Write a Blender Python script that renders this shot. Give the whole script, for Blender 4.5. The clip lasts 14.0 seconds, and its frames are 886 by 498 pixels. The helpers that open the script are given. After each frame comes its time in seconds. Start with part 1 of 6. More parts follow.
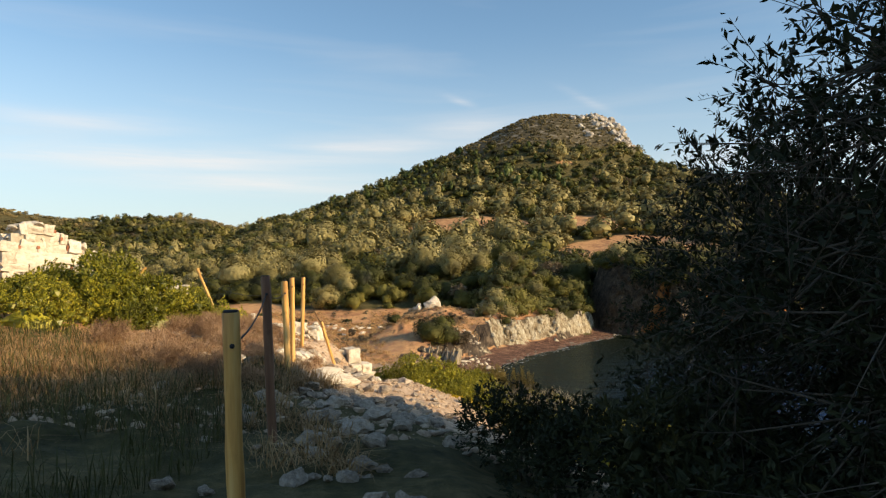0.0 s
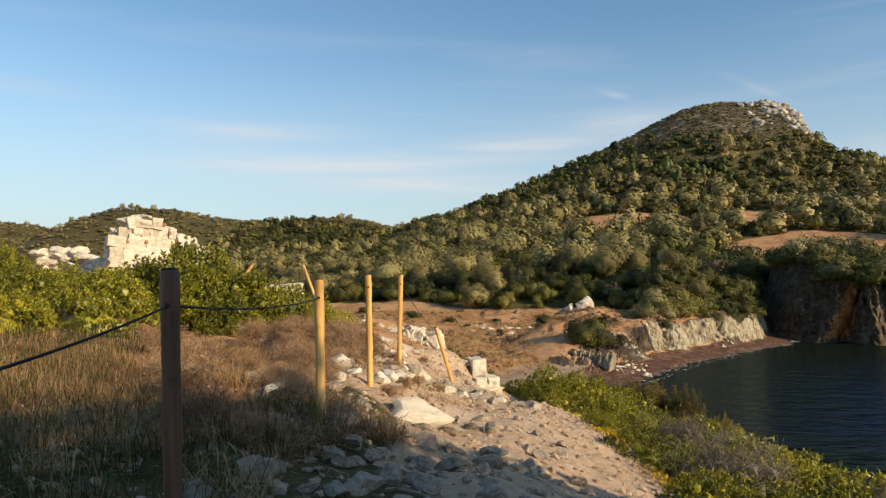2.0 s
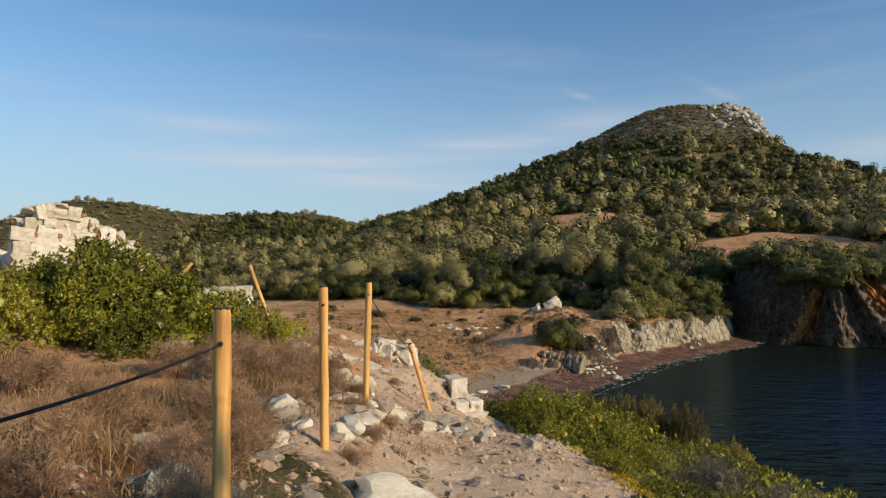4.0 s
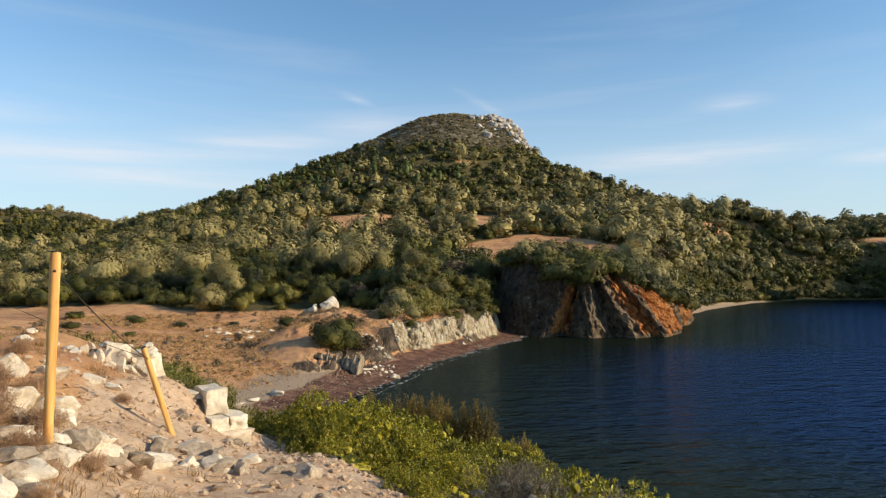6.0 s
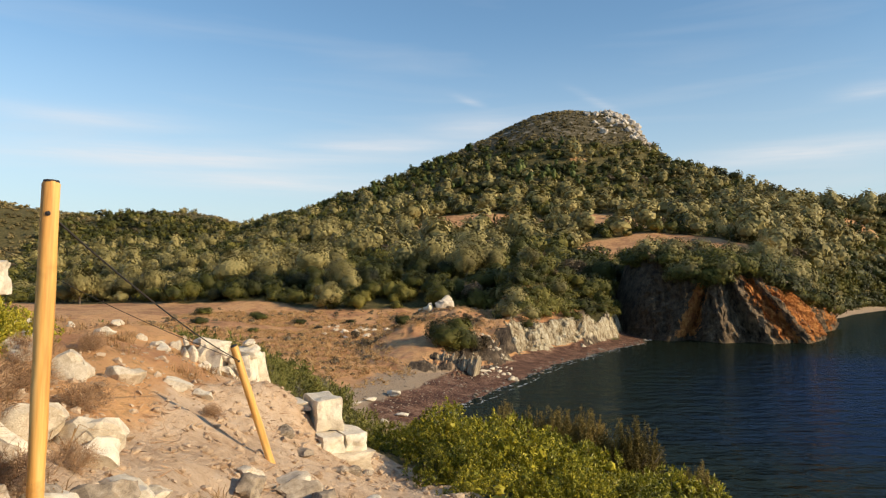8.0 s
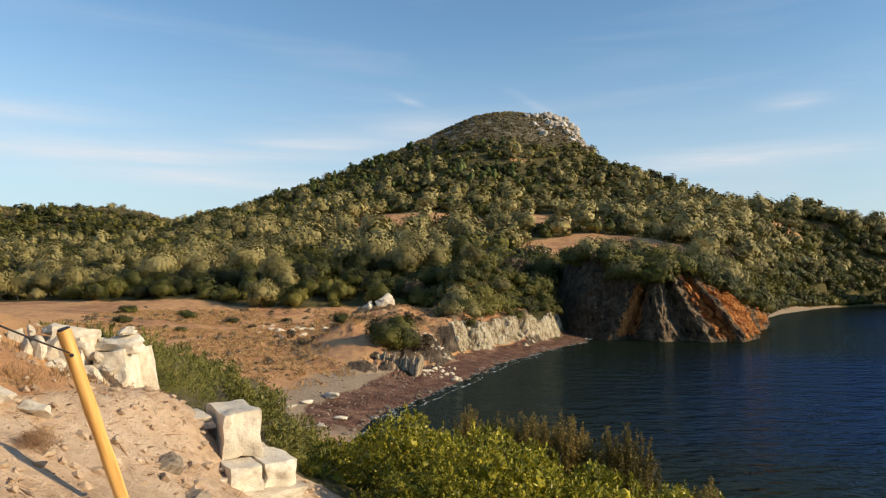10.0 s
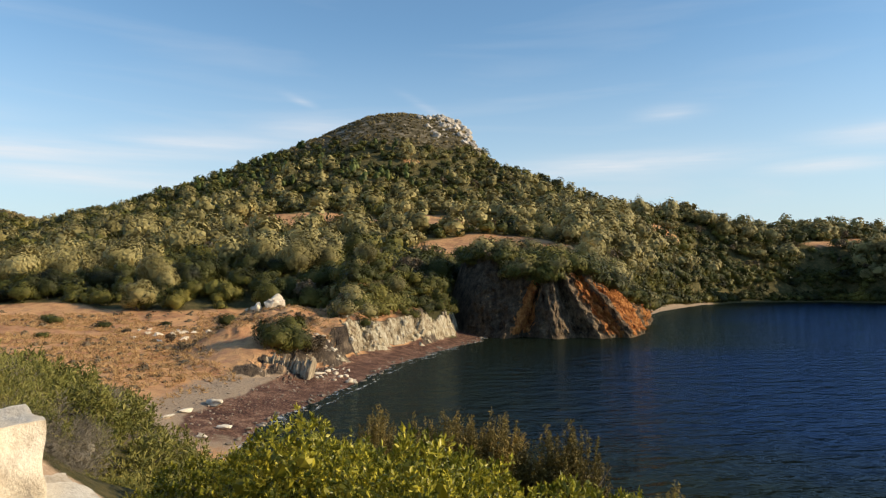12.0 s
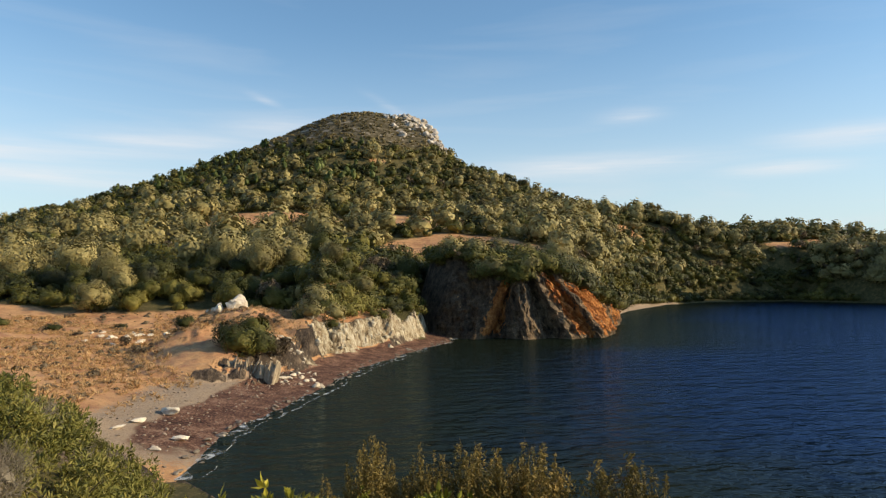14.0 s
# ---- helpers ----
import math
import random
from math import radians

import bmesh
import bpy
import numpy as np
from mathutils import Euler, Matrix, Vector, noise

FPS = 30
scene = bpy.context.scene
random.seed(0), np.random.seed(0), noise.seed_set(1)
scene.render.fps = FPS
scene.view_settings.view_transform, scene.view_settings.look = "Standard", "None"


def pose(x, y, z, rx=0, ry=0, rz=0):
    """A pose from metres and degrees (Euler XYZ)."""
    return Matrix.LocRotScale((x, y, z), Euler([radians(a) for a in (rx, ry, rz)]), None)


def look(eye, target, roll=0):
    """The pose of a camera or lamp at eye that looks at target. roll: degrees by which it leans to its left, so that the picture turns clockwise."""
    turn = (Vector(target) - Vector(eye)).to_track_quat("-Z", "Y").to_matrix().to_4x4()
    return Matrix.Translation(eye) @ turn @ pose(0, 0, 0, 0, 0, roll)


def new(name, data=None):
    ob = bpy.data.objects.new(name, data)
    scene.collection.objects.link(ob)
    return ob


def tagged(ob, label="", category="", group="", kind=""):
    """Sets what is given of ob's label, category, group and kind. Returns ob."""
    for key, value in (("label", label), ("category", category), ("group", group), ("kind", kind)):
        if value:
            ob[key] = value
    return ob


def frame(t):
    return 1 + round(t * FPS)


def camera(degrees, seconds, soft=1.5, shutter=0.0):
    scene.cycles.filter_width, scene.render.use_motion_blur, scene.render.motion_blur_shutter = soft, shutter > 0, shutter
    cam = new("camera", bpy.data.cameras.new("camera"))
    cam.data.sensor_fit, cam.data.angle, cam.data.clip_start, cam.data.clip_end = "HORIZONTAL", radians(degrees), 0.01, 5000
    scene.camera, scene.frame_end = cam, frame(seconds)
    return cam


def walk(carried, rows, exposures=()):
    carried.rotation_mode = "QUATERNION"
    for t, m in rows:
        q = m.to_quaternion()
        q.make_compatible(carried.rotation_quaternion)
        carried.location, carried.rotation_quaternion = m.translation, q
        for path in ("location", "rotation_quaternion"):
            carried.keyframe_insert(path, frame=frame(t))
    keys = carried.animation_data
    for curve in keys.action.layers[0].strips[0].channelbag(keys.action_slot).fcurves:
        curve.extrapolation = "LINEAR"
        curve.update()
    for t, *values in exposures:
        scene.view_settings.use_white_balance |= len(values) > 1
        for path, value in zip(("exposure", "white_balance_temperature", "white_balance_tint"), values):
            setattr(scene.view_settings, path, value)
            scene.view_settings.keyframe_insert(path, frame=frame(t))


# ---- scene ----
cam = camera(64.8, 14.0, soft=1.25)
PATH = [
    (0, (3.688, -15.707, 11.533), (3.625, -13.709, 11.615), -0.5),
    (0.5, (3.898, -14.821, 11.497), (3.773, -12.827, 11.581), -0.5),
    (1, (4.044, -13.864, 11.483), (3.724, -11.891, 11.567), -0.4),
    (1.5, (4.032, -12.963, 11.533), (3.556, -11.023, 11.614), -0.2),
    (2, (3.914, -12.097, 11.521), (3.419, -10.161, 11.602), -0.2),
    (2.2, (3.824, -11.73, 11.556), (3.28, -9.806, 11.636), -0.1),
    (4.3, (2.832, -8.888, 11.682), (2.523, -6.913, 11.753), 0.6),
    (4.5, (2.772, -8.622, 11.642), (2.625, -6.628, 11.716), 0.3),
    (5, (2.716, -7.932, 11.577), (2.722, -5.934, 11.653), 0.1),
    (5.5, (2.731, -7.234, 11.47), (2.918, -5.244, 11.548), 0.1),
    (6, (2.733, -6.592, 11.335), (2.968, -4.607, 11.415), -0.2),
    (6.5, (2.629, -5.875, 11.208), (2.703, -3.878, 11.29), -0.2),
    (7, (2.599, -5.138, 11.116), (2.565, -3.14, 11.198), 0.1),
    (7.2, (2.543, -4.848, 11.146), (2.457, -2.851, 11.228), 0.1),
    (9.3, (1.831, -1.238, 10.798), (1.772, 0.759, 10.879), 0.4),
    (9.5, (1.835, -0.975, 10.754), (1.806, 1.023, 10.835), 0.4),
    (10, (1.819, -0.466, 10.662), (1.908, 1.53, 10.745), 0.4),
    (10.5, (1.719, 0.166, 10.596), (1.925, 2.154, 10.682), 0.3),
    (11, (1.648, 0.835, 10.485), (1.893, 2.818, 10.572), 0.3),
    (11.5, (1.681, 1.497, 10.282), (1.939, 3.478, 10.371), 0.2),
    (12, (1.791, 2.303, 10.119), (2.184, 4.262, 10.21), -0.0),
    (12.5, (1.732, 3.135, 10.146), (2.125, 5.093, 10.238), -0.1),
    (13, (1.735, 3.973, 10.053), (2.111, 5.936, 10.147), -0.0),
    (13.5, (1.696, 4.701, 10.035), (1.983, 6.678, 10.128), 0.0),
    (14, (1.761, 5.26, 9.963), (2.251, 7.197, 10.056), -0.1),
]
walk(cam, [(t, look(eye, target, roll)) for t, eye, target, roll in PATH],
     exposures=((0, 0.26, 7250, 12), (1, 0.2, 7100, 12), (2, 0.04, 6800, 10), (4.3, -0.27, 6150, 10), (5, -0.17, 6150, 10), (5.8, 0.06, 6250, 10), (6.5, 0.31, 6800, 11),
                (7.2, 0.23, 6850, 11), (9.5, 0.09, 6600, 10), (11.5, 0.17, 6600, 10), (14, 0.2, 6720, 10)))

# ---- sun and sky ----
SUN_AZ, SUN_EL = 110.0, 23.0     # clockwise from +y, above the horizon
world = bpy.data.worlds.new("world")
scene.world = world
world.use_nodes = True
wn, wl = world.node_tree.nodes, world.node_tree.links
wn.clear()
w_out = wn.new("ShaderNodeOutputWorld")
w_bg = wn.new("ShaderNodeBackground")
w_bg.inputs["Strength"].default_value = 0.131
w_sky = wn.new("ShaderNodeTexSky")
w_sky.sky_type, w_sky.sun_disc = "NISHITA", False
w_sky.sun_elevation, w_sky.sun_rotation = radians(SUN_EL), radians(SUN_AZ)
w_sky.air_density, w_sky.dust_density, w_sky.ozone_density = 1.0, 0.5, 1.0
# a hazy horizon, and thin high cloud all round the sky
w_at = wn.new("ShaderNodeTexCoord")
w_xyz = wn.new("ShaderNodeSeparateXYZ")
wl.new(w_at.outputs["Generated"], w_xyz.inputs[0])
w_low = wn.new("ShaderNodeMapRange")
w_low.interpolation_type = "SMOOTHSTEP"
w_low.inputs["From Min"].default_value, w_low.inputs["From Max"].default_value = -0.05, 0.36
w_low.inputs["To Min"].default_value, w_low.inputs["To Max"].default_value = 0.86, 0.0
wl.new(w_xyz.outputs["Z"], w_low.inputs["Value"])
w_tint = wn.new("ShaderNodeMix")
w_tint.data_type, w_tint.blend_type = "RGBA", "MULTIPLY"
w_tint.inputs[0].default_value, w_tint.inputs[7].default_value = 1.0, (0.82, 1.07, 1.2, 1)
wl.new(w_sky.outputs[0], w_tint.inputs[6])
w_haze = wn.new("ShaderNodeMix")
w_haze.data_type = "RGBA"
w_haze.inputs[7].default_value = (4.25, 4.9, 5.4, 1)
wl.new(w_tint.outputs[2], w_haze.inputs[6])
wl.new(w_low.outputs["Result"], w_haze.inputs[0])
w_map = wn.new("ShaderNodeMapping")
w_map.inputs["Scale"].default_value = (1.0, 1.0, 8.0)
w_map.inputs["Rotation"].default_value = (0.04, 0.02, 0.9)
w_noise = wn.new("ShaderNodeTexNoise")
w_noise.inputs["Scale"].default_value, w_noise.inputs["Detail"].default_value = 2.6, 7.0
w_noise.inputs["Roughness"].default_value, w_noise.inputs["Distortion"].default_value = 0.5, 0.4
w_thick = wn.new("ShaderNodeMapRange")
w_thick.inputs["From Min"].default_value, w_thick.inputs["From Max"].default_value = 0.5, 0.8
w_thick.inputs["To Max"].default_value = 0.5
w_mix = wn.new("ShaderNodeMix")
w_mix.data_type = "RGBA"
w_mix.inputs[7].default_value = (5.0, 5.3, 5.7, 1)
wl.new(w_at.outputs["Generated"], w_map.inputs["Vector"])
wl.new(w_map.outputs["Vector"], w_noise.inputs["Vector"])
wl.new(w_noise.outputs["Fac"], w_thick.inputs["Value"])
wl.new(w_haze.outputs[2], w_mix.inputs[6])
w_some = wn.new("ShaderNodeMath")
w_some.operation = "MULTIPLY_ADD"
w_some.inputs[1].default_value, w_some.inputs[2].default_value = 1.1, 0.3
wl.new(w_low.outputs["Result"], w_some.inputs[0])
w_veil = wn.new("ShaderNodeMath")
w_veil.operation = "MULTIPLY"
wl.new(w_thick.outputs["Result"], w_veil.inputs[0])
wl.new(w_some.outputs[0], w_veil.inputs[1])
wl.new(w_veil.outputs[0], w_mix.inputs[0])


def sky_math(op, a, b=0.0, c=0.0):
    m = wn.new("ShaderNodeMath")
    m.operation = op
    for value, socket in zip((a, b, c), m.inputs):
        if isinstance(value, (int, float)):
            socket.default_value = value
        else:
            wl.new(value, socket)
    return m.outputs[0]


# streaks of cirrus low over the hills: azimuth, height, half length, half width (degrees), lean, thickness
CIRRUS = [(-23, 9.2, 15, 1.1, 0.03, 0.5), (-8, 10.6, 8, 0.8, 0.02, 0.45), (-16, 7.6, 13, 0.9, 0.0, 0.45), (-30, 11.6, 9, 0.8, 0.0, 0.3), (29.4, 13.0, 2.6, 0.6, 0.02, 0.35),
          (26.5, 9.2, 10, 1.0, 0.02, 0.5), (10.0, 14.0, 1.9, 0.4, -0.5, 0.26), (-0.3, 14.3, 1.5, 0.35, -0.35, 0.2), (1.0, 12.2, 5, 1.1, 0.05, 0.35), (40.3, 8.3, 4.5, 0.55, 0.0, 0.6), (45.0, 10.3, 6, 0.9, 0.0, 0.4)]
w_az = sky_math("ARCTAN2", w_xyz.outputs["X"], w_xyz.outputs["Y"])
w_el = sky_math("ARCSINE", w_xyz.outputs["Z"])
w_all = 0.0
for c_az, c_el, c_long, c_wide, c_lean, c_thick in CIRRUS:
    off = sky_math("SUBTRACT", w_az, radians(c_az))
    rise = sky_math("SUBTRACT", sky_math("SUBTRACT", w_el, radians(c_el)), sky_math("MULTIPLY", off, c_lean))
    gone = sky_math("ADD", sky_math("POWER", sky_math("DIVIDE", off, radians(c_long)), 2.0), sky_math("POWER", sky_math("DIVIDE", rise, radians(c_wide)), 2.0))
    w_all = sky_math("MAXIMUM", w_all, sky_math("MULTIPLY", sky_math("EXPONENT", sky_math("MULTIPLY", gone, -1.3)), c_thick))
w_comb = wn.new("ShaderNodeMapping")
w_comb.inputs["Scale"].default_value = (1.0, 1.0, 14.0)
w_shred = wn.new("ShaderNodeTexNoise")
w_shred.inputs["Scale"].default_value, w_shred.inputs["Detail"].default_value, w_shred.inputs["Roughness"].default_value = 5.0, 6.0, 0.6
wl.new(w_at.outputs["Generated"], w_comb.inputs["Vector"])
wl.new(w_comb.outputs["Vector"], w_shred.inputs["Vector"])
w_ragged = sky_math("MULTIPLY", w_all, sky_math("MULTIPLY_ADD", w_shred.outputs["Fac"], 3.0, -0.6))
w_cirrus = wn.new("ShaderNodeMix")
w_cirrus.data_type = "RGBA"
w_cirrus.inputs[7].default_value = (5.9, 5.9, 6.1, 1)
wl.new(w_ragged, w_cirrus.inputs[0])
wl.new(w_mix.outputs[2], w_cirrus.inputs[6])
wl.new(w_cirrus.outputs[2], w_bg.inputs["Color"])
wl.new(w_bg.outputs[0], w_out.inputs["Surface"])
sun_data = bpy.data.lights.new("sun", "SUN")
sun_data.energy, sun_data.angle, sun_data.color = 5.0, radians(0.6), (1.0, 0.82, 0.55)
sun = new("sun", sun_data)
_a, _e = radians(SUN_AZ), radians(SUN_EL)
SUN_DIR = Vector((math.sin(_a) * math.cos(_e), math.cos(_a) * math.cos(_e), math.sin(_e)))
sun.matrix_world = look(SUN_DIR * 300, (0, 0, 0))

# ---- materials ----


class Nodes:
    """A short hand for a node material."""

    def __init__(self, name, rough=0.9, spec=0.3):
        self.mat = bpy.data.materials.new(name)
        self.mat.use_nodes = True
        self.tree = self.mat.node_tree
        self.bsdf = self.tree.nodes["Principled BSDF"]
        self.bsdf.inputs["Roughness"].default_value = rough
        self.bsdf.inputs["Specular IOR Level"].default_value = spec

    def add(self, kind, **values):
        node = self.tree.nodes.new(kind)
        for key, value in values.items():
            node.inputs[key.replace("_", " ")].default_value = value
        return node

    def link(self, a, b):
        self.tree.links.new(a, b)

    def where(self):
        return self.add("ShaderNodeNewGeometry").outputs["Position"]

    def local(self):
        return self.add("ShaderNodeTexCoord").outputs["Object"]

    def noise(self, scale, detail=4.0, rough=0.55, vector=None, stretch=None):
        n = self.add("ShaderNodeTexNoise", Scale=scale, Detail=detail, Roughness=rough)
        v = vector or self.where()
        if stretch:
            m = self.add("ShaderNodeMapping", Scale=stretch)
            self.link(v, m.inputs["Vector"])
            v = m.outputs["Vector"]
        self.link(v, n.inputs["Vector"])
        return n.outputs["Fac"]

    def ramp(self, fac, *stops):
        r = self.add("ShaderNodeValToRGB")
        while len(r.color_ramp.elements) < len(stops):
            r.color_ramp.elements.new(0.5)
        for e, (p, c) in zip(r.color_ramp.elements, stops):
            e.position, e.color = p, (*c, 1) if len(c) == 3 else c
        self.link(fac, r.inputs["Fac"])
        return r.outputs["Color"]

    def step(self, fac, low, high):
        m = self.add("ShaderNodeMapRange")
        m.interpolation_type = "SMOOTHSTEP"
        m.inputs["From Min"].default_value, m.inputs["From Max"].default_value = low, high
        self.link(fac, m.inputs["Value"])
        return m.outputs["Result"]

    def mix(self, fac, a, b, mode="MIX"):
        m = self.add("ShaderNodeMix")
        m.data_type, m.blend_type = "RGBA", mode
        for value, socket in ((fac, m.inputs[0]), (a, m.inputs[6]), (b, m.inputs[7])):
            if isinstance(value, (int, float)):
                socket.default_value = value
            elif isinstance(value, tuple):
                socket.default_value = (*value, 1)
            else:
                self.link(value, socket)
        return m.outputs[2]

    def math(self, op, a, b):
        m = self.add("ShaderNodeMath")
        m.operation = op
        for value, socket in ((a, m.inputs[0]), (b, m.inputs[1])):
            if isinstance(value, (int, float)):
                socket.default_value = value
            else:
                self.link(value, socket)
        return m.outputs[0]

    def attr(self, name):
        a = self.add("ShaderNodeAttribute")
        a.attribute_name = name
        return a.outputs["Fac"]

    def bump(self, height, strength, distance):
        b = self.add("ShaderNodeBump", Strength=strength, Distance=distance)
        self.link(height, b.inputs["Height"])
        self.link(b.outputs["Normal"], self.bsdf.inputs["Normal"])

    def colour(self, c):
        if isinstance(c, tuple):
            self.bsdf.inputs["Base Color"].default_value = (*c, 1)
        else:
            self.link(c, self.bsdf.inputs["Base Color"])
        return self.mat


def leaf_material(name, dark, mid, light, patch=0.5, rough=0.6, grain=0.28, fleck=0.0):
    """Leaves: colour drifts from plant to plant, over the crown and from leaf to leaf. fleck: the grain of far foliage, per metre."""
    n = Nodes(name, rough, 0.25)
    g = n.add("ShaderNodeNewGeometry")
    info = n.add("ShaderNodeObjectInfo")
    big = n.noise(patch, 3.0)
    mixed = n.math("ADD", n.math("MULTIPLY", g.outputs["Random Per Island"], grain), n.math("MULTIPLY", big, 0.94 - grain))
    mixed = n.math("ADD", mixed, n.math("MULTIPLY", info.outputs["Random"], 0.26))
    if fleck:
        spots = n.noise(fleck, 4.0, 0.7)
        drift = n.math("ADD", n.math("MULTIPLY", n.math("SUBTRACT", spots, 0.5), 0.45), n.math("MULTIPLY", n.math("SUBTRACT", big, 0.5), 0.9))
        mixed = n.math("ADD", mixed, drift)
    c = n.ramp(mixed, (0.25, dark), (0.62, mid), (0.98, light))
    t = n.add("ShaderNodeBsdfTranslucent")
    n.link(c, t.inputs["Color"])
    m = n.add("ShaderNodeMixShader", Fac=0.06 if fleck else 0.15)
    n.link(n.bsdf.outputs[0], m.inputs[1])
    n.link(t.outputs[0], m.inputs[2])
    n.link(m.outputs[0], n.tree.nodes["Material Output"].inputs["Surface"])
    return n.colour(c)


M_OLIVE = leaf_material("olive_leaves", (0.05, 0.044, 0.014), (0.235, 0.195, 0.07), (0.42, 0.345, 0.14), 0.12, 0.6, 0.12, 3.2)
M_MAQUIS = leaf_material("maquis_leaves", (0.011, 0.014, 0.004), (0.068, 0.07, 0.013), (0.22, 0.185, 0.038), 0.1, 0.6, 0.12, 3.2)
M_PINE = leaf_material("pine_needles", (0.02, 0.032, 0.008), (0.065, 0.085, 0.018), (0.14, 0.16, 0.04), 0.1, 0.6, 0.2, 2.5)
M_DRY = leaf_material("dry_twigs_and_leaves", (0.06, 0.045, 0.03), (0.15, 0.11, 0.065), (0.27, 0.2, 0.12), 0.4)
M_LENTISK = leaf_material("mastic_leaves", (0.032, 0.037, 0.006), (0.2, 0.195, 0.02), (0.64, 0.53, 0.06), 0.9, 0.38, 0.42)
M_HEATHER = leaf_material("heather_leaves", (0.05, 0.042, 0.012), (0.19, 0.14, 0.036), (0.38, 0.26, 0.075), 1.0)
M_JUNIPER = leaf_material("juniper_leaves", (0.03, 0.033, 0.008), (0.155, 0.15, 0.032), (0.34, 0.29, 0.085), 0.5)
M_SCRUB = leaf_material("far_scrub_leaves", (0.045, 0.039, 0.015), (0.155, 0.122, 0.05), (0.32, 0.24, 0.105), 0.03, 0.6, 0.2, 1.6)
M_GREY = leaf_material("grey_twigs", (0.1, 0.085, 0.065), (0.2, 0.17, 0.125), (0.34, 0.29, 0.21), 0.7)
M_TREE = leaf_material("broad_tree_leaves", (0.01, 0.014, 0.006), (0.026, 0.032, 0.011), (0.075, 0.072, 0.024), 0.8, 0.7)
M_GRASS = leaf_material("dry_grass", (0.14, 0.08, 0.036), (0.42, 0.255, 0.115), (0.66, 0.46, 0.235), 0.7, 0.8)
M_GREENGRASS = leaf_material("green_grass", (0.03, 0.034, 0.01), (0.085, 0.085, 0.026), (0.19, 0.155, 0.055), 0.7, 0.8)


def bark_material():
    n = Nodes("bark", 0.9)
    f = n.noise(14, 5, vector=n.local(), stretch=(1, 1, 0.2))
    n.bump(f, 0.6, 0.02)
    return n.colour(n.ramp(f, (0.3, (0.035, 0.028, 0.02)), (0.7, (0.13, 0.105, 0.08))))


def stone_material(name, dark, mid, light, scale=3.0):
    n = Nodes(name, 0.92)
    v = n.local()
    info = n.add("ShaderNodeObjectInfo")
    big, fine = n.noise(scale, 5, 0.6, v), n.noise(scale * 9, 6, 0.65, v)
    f = n.math("ADD", n.math("MULTIPLY", big, 0.65), n.math("MULTIPLY", fine, 0.35))
    f = n.math("ADD", f, n.math("MULTIPLY", n.math("SUBTRACT", info.outputs["Random"], 0.5), 0.16))
    c = n.ramp(f, (0.3, dark), (0.5, mid), (0.72, light))
    pits = n.step(n.noise(scale * 22, 3, 0.6, v), 0.58, 0.7)
    c = n.mix(n.math("MULTIPLY", pits, 0.45), c, tuple(0.55 * x for x in dark))
    soiled = n.step(n.noise(scale * 0.8, 6, 0.7, v), 0.5, 0.66)
    c = n.mix(n.math("MULTIPLY", soiled, 0.55), c, (0.36, 0.26, 0.17))
    n.bump(n.math("ADD", big, n.math("MULTIPLY", fine, 0.6)), 0.55, 0.03)
    return n.colour(c)


M_BARK = bark_material()
M_ASHLAR = stone_material("pale_limestone", (0.42, 0.33, 0.23), (0.69, 0.6, 0.47), (0.83, 0.76, 0.64), 2.2)
M_ROCK = stone_material("field_stone", (0.12, 0.092, 0.066), (0.34, 0.27, 0.198), (0.62, 0.52, 0.41), 3.4)
M_WETROCK = stone_material("shore_stone", (0.08, 0.065, 0.05), (0.2, 0.165, 0.13), (0.5, 0.44, 0.36), 0.6)
M_CLOD = stone_material("earth_clods_and_chips", (0.3, 0.2, 0.125), (0.55, 0.41, 0.285), (0.74, 0.64, 0.5), 3.0)
M_CRAG = stone_material("summit_limestone", (0.2, 0.165, 0.13), (0.55, 0.49, 0.42), (0.78, 0.72, 0.64), 0.16)
M_STRATA = stone_material("striped_shore_rock", (0.1, 0.075, 0.05), (0.34, 0.27, 0.185), (0.58, 0.49, 0.36), 0.8)
M_GRAVEL = stone_material("beach_gravel", (0.12, 0.085, 0.06), (0.27, 0.2, 0.145), (0.46, 0.38, 0.3), 3.0)
M_MORTAR = stone_material("lime_mortar", (0.34, 0.27, 0.19), (0.5, 0.42, 0.31), (0.62, 0.55, 0.43), 5.0)
M_BRICK = stone_material("old_brick", (0.22, 0.07, 0.035), (0.38, 0.14, 0.07), (0.5, 0.24, 0.13), 4.0)


